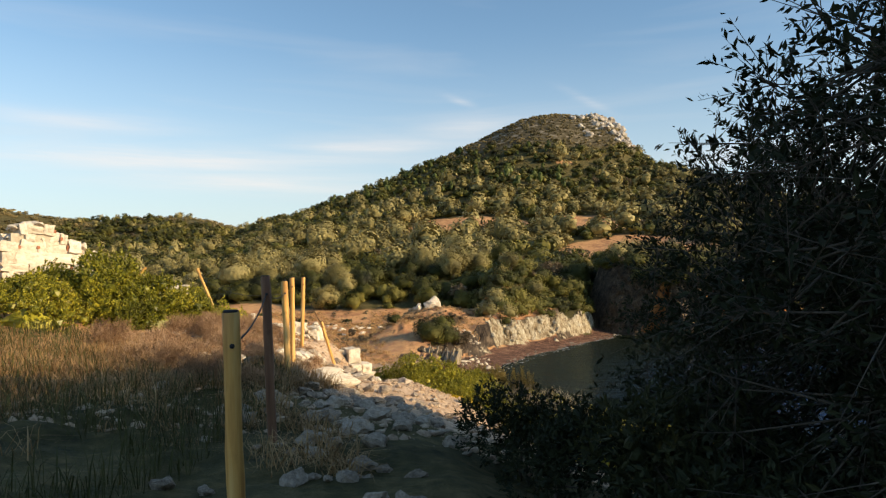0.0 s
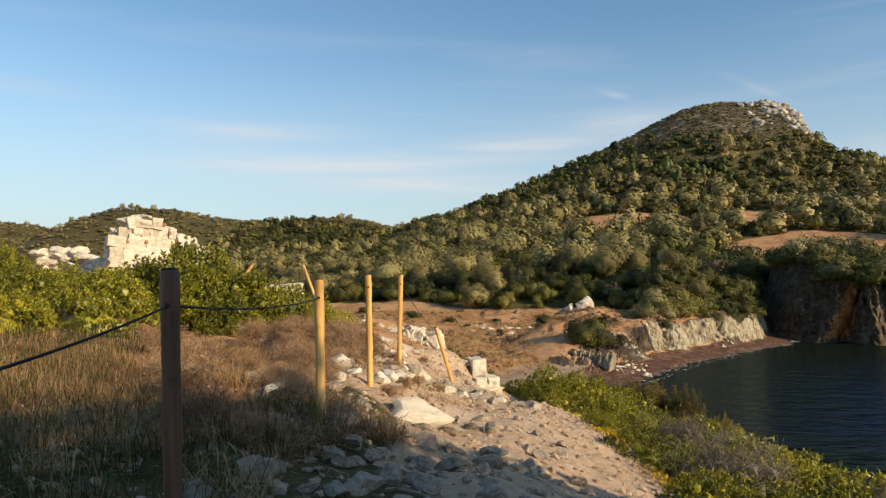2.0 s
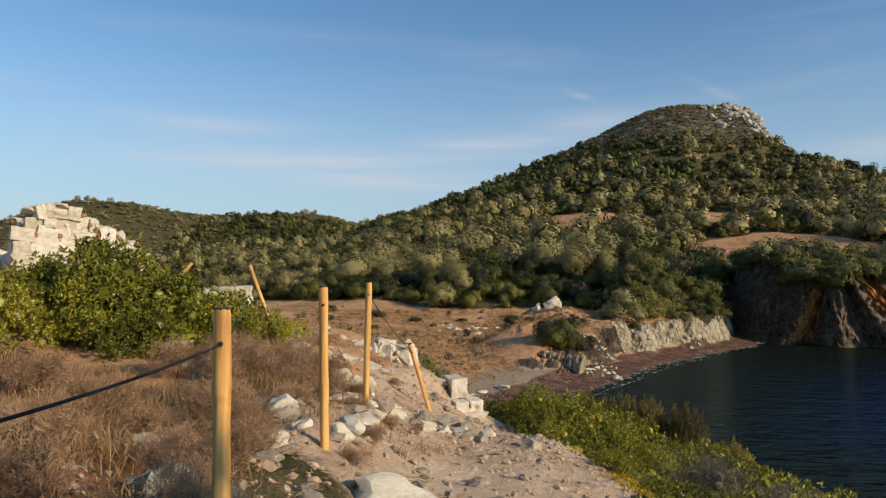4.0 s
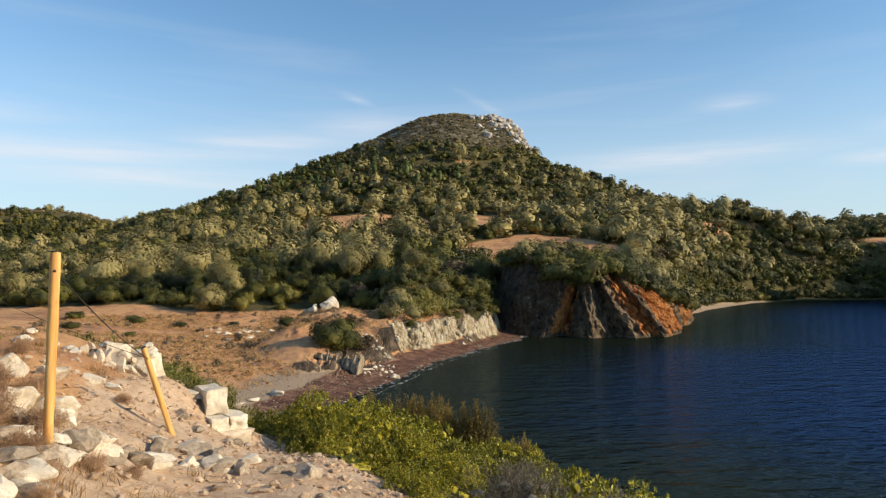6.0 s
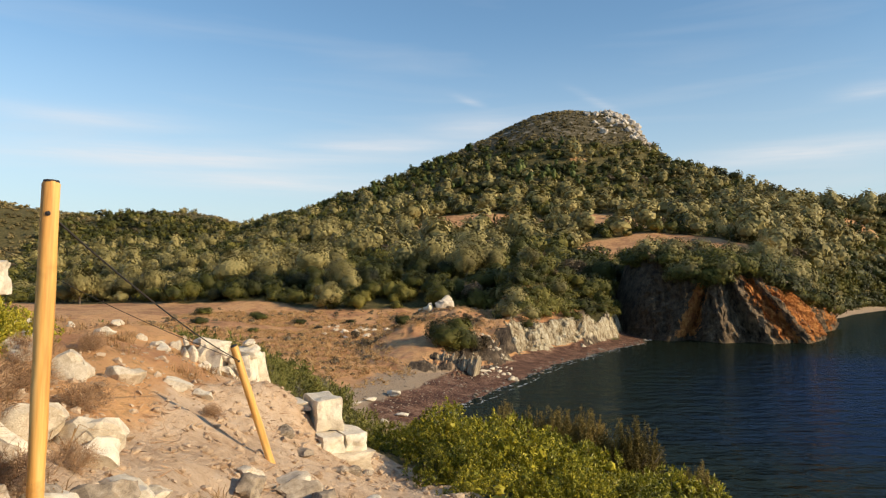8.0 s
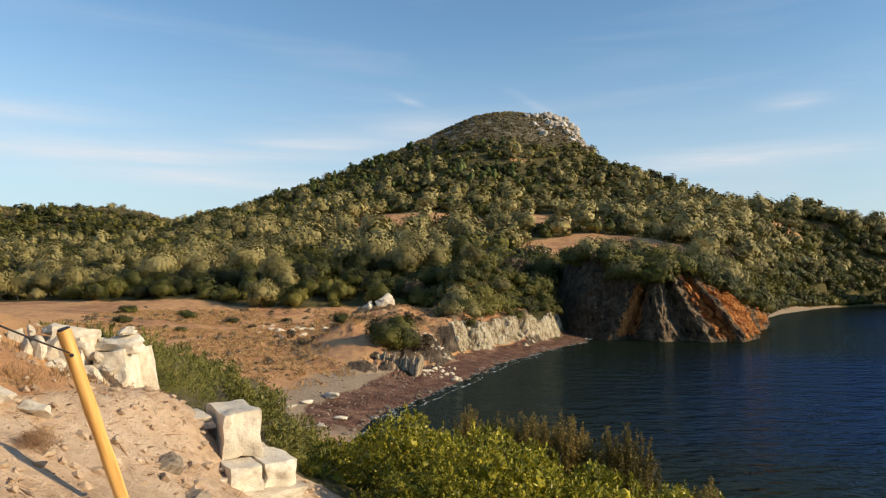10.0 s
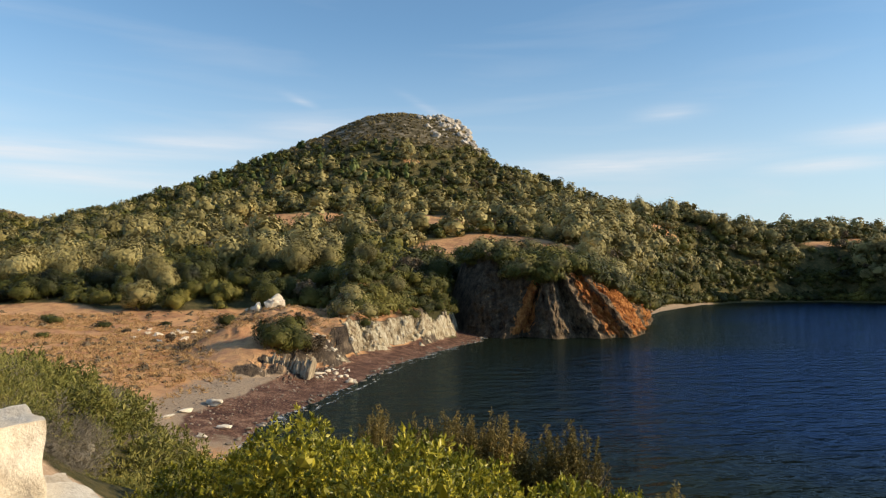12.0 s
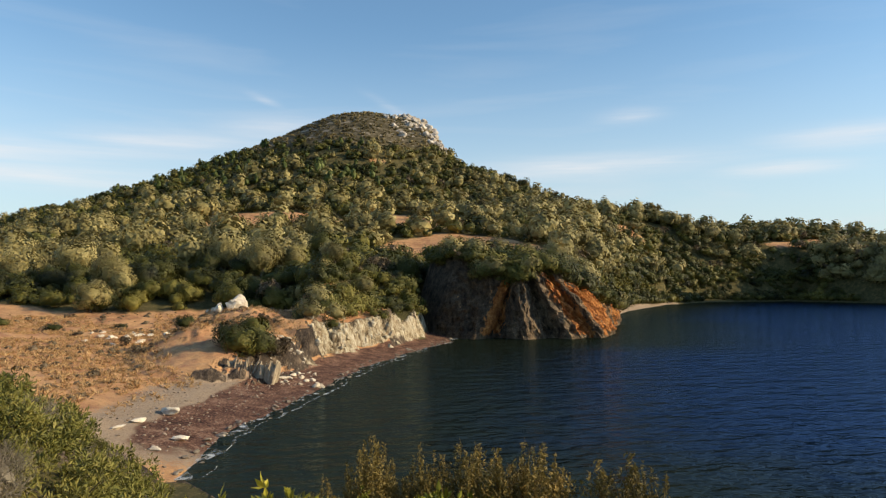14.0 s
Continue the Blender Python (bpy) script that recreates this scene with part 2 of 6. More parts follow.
def ground_material():
    """Earth, straw, litter, sand, seaweed and bare rock, each where its zone lies."""
    n = Nodes("ground", 0.95, 0.2)
    p = n.where()
    wide, mid, fine, grit = n.noise(0.09, 4, 0.6, p), n.noise(0.6, 5, 0.6, p), n.noise(6, 6, 0.65, p), n.noise(38, 4, 0.7, p)
    soil = n.ramp(n.math("ADD", n.math("MULTIPLY", mid, 0.5), n.math("MULTIPLY", fine, 0.5)),
                  (0.3, (0.29, 0.18, 0.108)), (0.5, (0.57, 0.4, 0.265)), (0.72, (0.73, 0.57, 0.42)))
    soil = n.mix(n.math("MULTIPLY", n.step(grit, 0.54, 0.68), 0.35), soil, (0.2, 0.125, 0.075))
    soil = n.mix(n.math("MULTIPLY", n.step(n.noise(17, 3, 0.6, p), 0.6, 0.72), 0.6), soil, (0.66, 0.52, 0.38))
    straw = n.ramp(n.math("ADD", n.math("MULTIPLY", wide, 0.55), n.math("MULTIPLY", mid, 0.45)),
                   (0.3, (0.2, 0.14, 0.06)), (0.43, (0.4, 0.195, 0.1)), (0.54, (0.58, 0.325, 0.15)), (0.66, (0.36, 0.165, 0.1)), (0.8, (0.55, 0.345, 0.17)))
    straw = n.mix(n.math("MULTIPLY", n.step(fine, 0.52, 0.68), 0.5), straw, (0.17, 0.11, 0.045))
    # litter of the undergrowth; at the path's start its dark colour also stands for tree shade
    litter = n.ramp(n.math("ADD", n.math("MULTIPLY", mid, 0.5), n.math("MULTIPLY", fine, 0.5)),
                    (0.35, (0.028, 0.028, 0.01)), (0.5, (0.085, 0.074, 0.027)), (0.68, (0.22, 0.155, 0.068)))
    shingle = n.ramp(n.math("ADD", n.math("MULTIPLY", fine, 0.6), n.math("MULTIPLY", grit, 0.4)),
                     (0.3, (0.2, 0.135, 0.085)), (0.5, (0.33, 0.24, 0.16)), (0.7, (0.46, 0.36, 0.265)))
    weed = n.ramp(n.math("ADD", n.math("MULTIPLY", fine, 0.6), n.math("MULTIPLY", mid, 0.4)),
                  (0.4, (0.024, 0.011, 0.008)), (0.5, (0.12, 0.056, 0.036)), (0.6, (0.27, 0.16, 0.105)))
    tilted = n.add("ShaderNodeMapping", Rotation=(0.25, 0.6, 0.2), Scale=(1.5, 1.0, 0.4))
    n.link(p, tilted.inputs["Vector"])
    strata = n.noise(0.9, 7, 0.7, tilted.outputs["Vector"])
    broken = n.math("ADD", n.math("MULTIPLY", strata, 0.55), n.math("MULTIPLY", n.noise(1.5, 7, 0.72, p, (1.3, 1.3, 0.7)), 0.45))
    white = n.ramp(broken, (0.4, (0.075, 0.055, 0.033)), (0.46, (0.27, 0.2, 0.12)), (0.53, (0.47, 0.4, 0.28)), (0.64, (0.66, 0.6, 0.47)))
    grey = n.ramp(strata, (0.33, (0.022, 0.017, 0.013)), (0.5, (0.075, 0.055, 0.04)), (0.7, (0.24, 0.18, 0.125)))
    scree = n.ramp(n.noise(0.16, 8, 0.7, p), (0.38, (0.04, 0.034, 0.016)), (0.54, (0.11, 0.088, 0.05)), (0.68, (0.36, 0.31, 0.25)))
    def zone(name, soft=0.35):
        f = n.math("ADD", n.attr(name), n.math("MULTIPLY", n.math("SUBTRACT", n.math("ADD", mid, fine), 1.0), soft))
        return n.step(f, 0.35, 0.65)
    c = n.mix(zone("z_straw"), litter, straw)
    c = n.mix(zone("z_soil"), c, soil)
    c = n.mix(zone("z_sand", 0.8), c, shingle)
    c = n.mix(zone("z_weed", 0.8), c, weed)
    c = n.mix(zone("z_grey"), c, grey)
    c = n.mix(zone("z_white", 0.85), c, white)
    c = n.mix(zone("z_scree"), c, scree)
    h = n.math("ADD", n.math("MULTIPLY", fine, 0.8), n.math("MULTIPLY", grit, 0.45))
    rocky = n.math("ADD", n.attr("z_white"), n.attr("z_grey"))
    h = n.math("ADD", h, n.math("ADD", n.math("MULTIPLY", mid, 1.6), n.math("MULTIPLY", n.math("MULTIPLY", strata, rocky), 8.0)))
    n.bump(h, 0.85, 0.08)
    return n.colour(c)


def water_material():
    n = Nodes("sea_water", 1.0, 0.0)
    p = n.where()
    shallow = n.attr("shallow")
    patch = n.noise(0.25, 4, 0.6, p)
    s = n.step(n.math("ADD", shallow, n.math("MULTIPLY", n.math("SUBTRACT", patch, 0.5), 0.5)), 0.05, 0.95)
    c = n.mix(s, (0.0035, 0.0095, 0.025), (0.016, 0.022, 0.015))
    waves = n.noise(1.2, 3, 0.55, p, (0.7, 1.25, 1))
    swell = n.noise(0.38, 2, 0.5, p, (0.65, 1.3, 1))
    b = n.add("ShaderNodeBump", Strength=1.0, Distance=1.0)
    n.link(n.math("ADD", n.math("MULTIPLY", waves, 0.24), n.math("MULTIPLY", swell, 0.5)), b.inputs["Height"])
    gloss = n.add("ShaderNodeBsdfGlossy", Roughness=0.08)
    n.link(n.mix(s, (0.24, 0.37, 0.65), (0.2, 0.26, 0.25)), gloss.inputs["Color"])
    fresnel = n.add("ShaderNodeFresnel", IOR=1.33)
    for node in (gloss, fresnel, n.bsdf):
        n.link(b.outputs["Normal"], node.inputs["Normal"])
    m = n.add("ShaderNodeMixShader")
    n.link(fresnel.outputs[0], m.inputs["Fac"])
    n.link(n.bsdf.outputs[0], m.inputs[1])
    n.link(gloss.outputs[0], m.inputs[2])
    n.link(m.outputs[0], n.tree.nodes["Material Output"].inputs["Surface"])
    return n.colour(c)


def wood_material(name, dark, mid, light, worn):
    n = Nodes(name, 0.55)
    v = n.local()
    g = n.noise(16, 5, 0.6, v, (1, 1, 0.06))
    c = n.ramp(g, (0.28, dark), (0.5, mid), (0.74, light))
    stain = n.step(n.noise(3.5, 4, 0.6, v), 0.56, 0.72)
    c = n.mix(n.math("MULTIPLY", stain, 0.5), c, worn)
    n.bump(g, 0.25, 0.004)
    return n.colour(c)


def plain(name, c, rough=0.8):
    n = Nodes(name, rough)
    f = n.noise(30, 4, 0.6, n.local())
    return n.colour(n.ramp(f, (0.3, tuple(0.7 * x for x in c)), (0.7, tuple(min(1, 1.25 * x) for x in c))))


M_GROUND = ground_material()
M_WATER = water_material()
M_WOOD = wood_material("yellow_post_wood", (0.42, 0.17, 0.045), (0.74, 0.4, 0.115), (0.87, 0.6, 0.25), (0.3, 0.14, 0.03))
M_BROWNWOOD = wood_material("brown_post_wood", (0.1, 0.045, 0.025), (0.2, 0.095, 0.052), (0.3, 0.16, 0.09), (0.07, 0.03, 0.018))
M_CAP = plain("dark_post_top", (0.03, 0.03, 0.035))
M_ROPE = plain("rope", (0.035, 0.03, 0.028))


def foam_material():
    n = Nodes("foam", 0.7)
    holes = n.noise(1.1, 6, 0.75)
    n.link(n.math("MULTIPLY", n.step(holes, 0.45, 0.66), 0.8), n.bsdf.inputs["Alpha"])
    return n.colour((0.62, 0.64, 0.64))


M_FOAM = foam_material()

# ---- helpers for meshes ----
RNG = np.random.default_rng(7)


def mesh_of(name, verts, faces, mats, smooth=True):
    me = bpy.data.meshes.new(name)
    verts, faces = np.asarray(verts, float), np.asarray(faces)
    k = faces.shape[1]
    me.vertices.add(len(verts))
    me.vertices.foreach_set("co", verts.ravel())
    me.loops.add(faces.size)
    me.loops.foreach_set("vertex_index", faces.ravel().astype(np.int32))
    me.polygons.add(len(faces))
    me.polygons.foreach_set("loop_start", np.arange(0, faces.size, k, dtype=np.int32))
    me.polygons.foreach_set("use_smooth", np.full(len(faces), smooth))
    for m in mats if isinstance(mats, (list, tuple)) else [mats]:
        me.materials.append(m)
    me.update(calc_edges=True)
    return me


def part(name, me, parent, label="", m=None):
    """One mesh object under a thing or a part."""
    ob = new(name, me)
    ob.parent = parent
    if m is not None:
        ob.matrix_basis = m
    return tagged(ob, label) if label else ob


def bm_mesh(name, bm, mat, smooth=True):
    me = bpy.data.meshes.new(name)
    bm.to_mesh(me)
    bm.free()
    me.materials.append(mat)
    for p in me.polygons:
        p.use_smooth = smooth
    return me


def smooth01(a, b, x):
    t = np.clip((np.asarray(x, float) - a) / (b - a), 0, 1)
    return t * t * (3 - 2 * t)


def value_noise(x, y, seed=0):
    """Smooth noise from 0 to 1 over the plan."""
    x, y = np.asarray(x, float), np.asarray(y, float)
    xi, yi = np.floor(x).astype(np.int64), np.floor(y).astype(np.int64)
    fx, fy = x - xi, y - yi
    fx, fy = fx * fx * (3 - 2 * fx), fy * fy * (3 - 2 * fy)

    def h(i, j):
        k = (i * 374761393 + j * 668265263 + seed * 974711) & 0xFFFFFFFF
        k = ((k ^ (k >> 13)) * 1274126177) & 0xFFFFFFFF
        return ((k ^ (k >> 16)) & 0xFFFF) / 65535.0
    return (h(xi, yi) * (1 - fx) + h(xi + 1, yi) * fx) * (1 - fy) + (h(xi, yi + 1) * (1 - fx) + h(xi + 1, yi + 1) * fx) * fy


def fractal(x, y, scale, octaves=4, seed=0):
    total, amp, out = 0.0, 1.0, 0.0
    for k in range(octaves):
        out = out + amp * (value_noise(x * scale, y * scale, seed + k) - 0.5)
        total, amp, scale = total + amp, amp * 0.5, scale * 2.03
    return out / total * 2


# ---- the lie of the land ----
# The shoreline in plan, with the land on its left side going along it.
COAST = np.array([(60, -120), (30, -60), (22, -20), (19, 0), (15, 13), (8.5, 24), (1.5, 35), (-2.5, 43), (-0.7, 52.5), (3, 63), (9, 78),
                  (16, 92), (24, 106), (31, 117), (36, 134), (40, 124), (44.5, 120.5), (51, 120), (58, 119.5), (66, 133), (80, 151), (92, 180),
                  # from (286, 222) on: unseen land added to carry the shading eastern hill
                  (124, 222), (165, 268), (205, 294), (250, 296), (264, 258), (286, 222), (312, 160), (380, 105), (900, 60)], float)
PEAK = (101.0, 535.0)


def shore_distance(x, y):
    """Metres inland from the shoreline; out at sea below zero."""
    x, y = np.asarray(x, float), np.asarray(y, float)
    best, inside = np.full(x.shape, 1e9), np.zeros(x.shape, bool)
    poly = np.vstack([COAST, [(900, 3000), (-3000, 3000), (-3000, -120)]])
    for k in range(len(poly)):
        (ax, ay), (bx, by) = poly[k], poly[(k + 1) % len(poly)]
        if k < len(COAST) - 1:
            dx, dy = bx - ax, by - ay
            t = np.clip(((x - ax) * dx + (y - ay) * dy) / (dx * dx + dy * dy), 0, 1)
            best = np.minimum(best, np.hypot(x - ax - t * dx, y - ay - t * dy))
        cross = (ay > y) != (by > y)
        with np.errstate(divide="ignore", invalid="ignore"):
            inside ^= cross & (x < (bx - ax) * (y - ay) / (by - ay if by != ay else 1e-9) + ax)
    return np.where(inside, best, -best)


def path_x(y):
    return np.interp(y, [-20, -13, -8, -1, 5, 9, 14], [3.9, 3.9, 2.7, 1.9, 1.8, 1.9, 2.2])


def headland(x, y):
    """1 where the steep cliffs of the bay's far side stand."""
    return smooth01(31, 37, x - 0.3 * (y - 125)) * smooth01(200, 150, y) * smooth01(100, 110, y)


def brush_line(y):
    """Where the green scrub beside the path begins."""
    return np.interp(y, [-14, -8, -4, 2, 5, 8.2, 9], [5.2, 5.4, 5.0, 3.5, 2.3, 0.9, -0.6])


CLEARINGS = [(5, 302, 23, 20), (62, 297, 14, 30), (63, 213, 22, 22), (171, 307, 9, 4), (66, 421, 5, 3), (9, 366, 9, 7), (305, 322, 34, 10), (-120, 300, 16, 8), (-60, 240, 8, 6)]


def clearing(x, y):
    """1 on the bare grassy patches of the hill."""
    out = 0.0
    for cx, cy, rx, ry in CLEARINGS:
        q = ((x - cx) / rx) ** 2 + ((y - cy) / ry) ** 2 + 0.9 * fractal(x, y, 0.08, 3, 61)
        out = np.maximum(out, smooth01(2.0, 1.2, q))
    return out


def land(x, y):
    """The height of the ground."""
    x, y = np.asarray(x, float), np.asarray(y, float)
    d = shore_distance(x, y) + 1.2 * fractal(x, y, 0.16, 3, 5) * smooth01(30, 60, y)
    # the hill, a broad ridge with a steep dome on it
    dx, dy = x - PEAK[0], y - PEAK[1]
    rr = np.sqrt(0.47 * np.minimum(dx, 0) ** 2 + 1.6 * np.maximum(dx, 0) ** 2 + dy * dy)
    rr = rr * (1 + 0.08 * fractal(x, y, 0.012, 3, 9) * smooth01(60, 120, rr))
    hill = np.interp(rr, [0, 14, 33, 49, 92, 130, 178, 250, 320, 385, 430, 480, 580], [141, 139, 133, 124, 96, 73, 52, 33, 20.5, 11, 7, 5, 4])
    hill = np.maximum(hill, 131 * smooth01(105, 5, np.abs(dx + 17)) ** 0.35 * smooth01(110, 20, np.abs(dy)))
    hill = hill - 15 * smooth01(22, 36, dx) * smooth01(120, 50, dx) * smooth01(90, 45, np.abs(dy)) - 8 * smooth01(-150, -260, dx)
    far = 53 * np.exp(-((x + 365) / 100) ** 2 - ((y - 440) / 90) ** 2) + 35 * np.exp(-((x + 255) / 95) ** 2 - ((y - 600) / 110) ** 2)
    far = far + 68 * np.exp(-((x + 610) / 130) ** 2 - ((y - 570) / 150) ** 2)
    east = 5 * np.exp(-((x - 205) / 50) ** 2 - ((y - 310) / 60) ** 2) + 26 * np.exp(-((x - 350) / 90) ** 2 - ((y - 385) / 80) ** 2)
    # an unseen hill added in the east, tall enough to shade the far shore
    east = east + 105 * np.exp(-((x - 385) / 58) ** 2 - ((y - 190) / 75) ** 2)
    back = np.maximum(hill, 0) + far + east + 2.5 * fractal(x, y, 0.02, 4, 3) * smooth01(130, 200, y)
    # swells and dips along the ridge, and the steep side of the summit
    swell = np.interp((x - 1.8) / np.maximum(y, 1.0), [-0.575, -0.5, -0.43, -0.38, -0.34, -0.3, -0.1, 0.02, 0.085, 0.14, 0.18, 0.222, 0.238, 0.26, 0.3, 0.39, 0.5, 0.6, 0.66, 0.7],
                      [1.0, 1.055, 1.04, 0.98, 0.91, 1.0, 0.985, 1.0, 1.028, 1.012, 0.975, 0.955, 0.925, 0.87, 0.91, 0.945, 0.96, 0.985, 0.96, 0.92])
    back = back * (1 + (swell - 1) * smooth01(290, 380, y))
    # the meadow behind the beach
    meadow = 0.9 + 0.075 * np.clip(d - 7, 0, 60) + 0.25 * fractal(x, y, 0.1, 3, 21)
    rise = smooth01(106, 140, y + 0.25 * x - 4 * fractal(x, y, 0.05, 2, 4))
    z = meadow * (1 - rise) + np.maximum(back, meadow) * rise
    # cliffs round the headland and the white bank beside the beach
    head = headland(x, y)
    top = 15.5 - 3.0 * smooth01(40, 54, x) - 8.5 * smooth01(56, 84, x) + 0.1 * np.clip(d - 12, 0, 40)
    z = np.maximum(z, head * top)
    bank = smooth01(-20, -3, x) * smooth01(41, 36, x) * smooth01(66, 73, y) * smooth01(150, 130, y)
    edge_z = np.interp(y, [66, 74, 82, 95, 120], [1.9, 2.7, 4.0, 4.8, 5.4]) + 2.0 * fractal(x, y, 0.16, 4, 55) * smooth01(76, 84, y)
    edge_z = edge_z * (1 - 0.5 * smooth01(17, 29, x))
    climb = (0.8 * np.clip(d - 8.5, 0, 11) + 0.3 * np.clip(d - 19.5, 0, 18)) * smooth01(86, 98, y) * smooth01(5, 13, x)
    ribs = d + 2.6 * fractal(x, y, 0.22, 4, 52) + 1.3 * fractal(x, y, 0.7, 3, 53)
    z = np.maximum(z, bank * (edge_z + climb) * smooth01(4.4, 7.8 + 2.5 * smooth01(86, 79, y), ribs))
    # the spur that the path follows
    u = path_x(y) - x
    track = np.interp(y, [-20, -13, -8, -3.2, 0, 3.5, 5.3, 7, 9, 14], [10.05, 10.0, 9.95, 9.4, 9.1, 8.65, 8.35, 8.0, 7.75, 7.3])
    upper = 10.15 + 0.13 * np.clip(-x - 2.5, 0, 14) - 0.03 * np.clip(-x - 17, 0, 60)
    spur = track + (upper - track) * smooth01(0.3, 4.0 + smooth01(1, 4, y), u) * (1 - smooth01(8.2, 11.5, y) * smooth01(-3.5, -1, x)) + 0.16 * fractal(x, y, 0.9, 5, 31) * smooth01(0.3, 1.8, np.abs(u))
    spur = spur + 0.1 * fractal(x, y, 2.2, 4, 33) + 0.26 * np.exp(-((x + 0.75) / 0.8) ** 2 - ((y - 6.45) / 0.7) ** 2)
    spur = spur + 0.3 * np.exp(-((x + 0.62) / 0.5) ** 2 - ((y - 7.05) / 0.5) ** 2)
    fence = np.interp(y, [-12.4, -9.2, -6.2, -2.9, 0, 3.5], [2.5, 1.8, 1.25, 0.5, 0, -0.4])
    spur = spur + 0.42 * np.exp(-((x - fence + 0.2) / 1.0) ** 2) * smooth01(2.2, -0.5, y) * smooth01(-9, -6, y)
    spur = spur - 0.30 * np.clip(-u - 0.3, 0, 1.5) - 0.33 * np.clip(-u - 1.8, 0, 50)
    east = smooth01(-1.2, 1.2, x)
    fall = np.clip(y - 8.0 - 5.2 * east - 0.05 * np.clip(-x - 5, 0, 100) + 0.5 * fractal(x, y, 0.3, 3, 8), 0, None)
    drop = 1.4 * smooth01(0, 1.8, fall) * smooth01(-6, -2.5, x) * (1 - east) + 0.36 * np.minimum(fall, 13) + 0.15 * np.clip(fall - 13, 0, None)
    spur = spur - drop - 0.25 * east * fall
    lower = np.minimum(z, 0.9 + 0.1 * np.clip(d - 7, 0, 30))
    z = np.where(y < 40, np.maximum(spur, np.where(y > 20, lower, -9)), np.maximum(z, np.where(y < 60, spur, -9)))
    # down to the water
    beach = 0.14 * d
    steep = np.where(y < 40, 1.1, 0.14 + 0.9 * smooth01(7, 10, d))
    steep = steep * (1 - head) + 2.3 * head + 3.0 * bank * smooth01(68, 76, y)
    shore = np.where(d > 0, np.where((y > 40), beach * (1 - head), 0) + np.clip(d - np.where(y > 40, np.where(y > 160, 2.5, 7 - 2.6 * bank) * (1 - head) + 2.2 * head, 0), 0, None) * steep, 0.22 * d)
    shore = np.where(d > 0, np.maximum(shore, 0.14 * d), np.maximum(shore, -6))
    z = np.minimum(z, shore)
    rough = fractal(x, y, 0.5, 4, 12) * (1.0 * head * smooth01(3, 6, d) * smooth01(30, 12, d) + 0.4 * bank * smooth01(16, 8, d) * smooth01(5, 7, d))
    rough = rough + (0.22 * fractal(x, y, 0.55, 3, 13) + 0.1 * fractal(x, y, 1.2, 2, 17)) * smooth01(44, 56, y) * smooth01(8, 12, d) * smooth01(160, 130, y)
    return z + rough * smooth01(0, 2, d)


def steps(*spans):
    out = []
    for a, b, s in spans:
        out += list(np.arange(a, b - s * 0.3, s))
    return np.array(out + [spans[-1][1]])


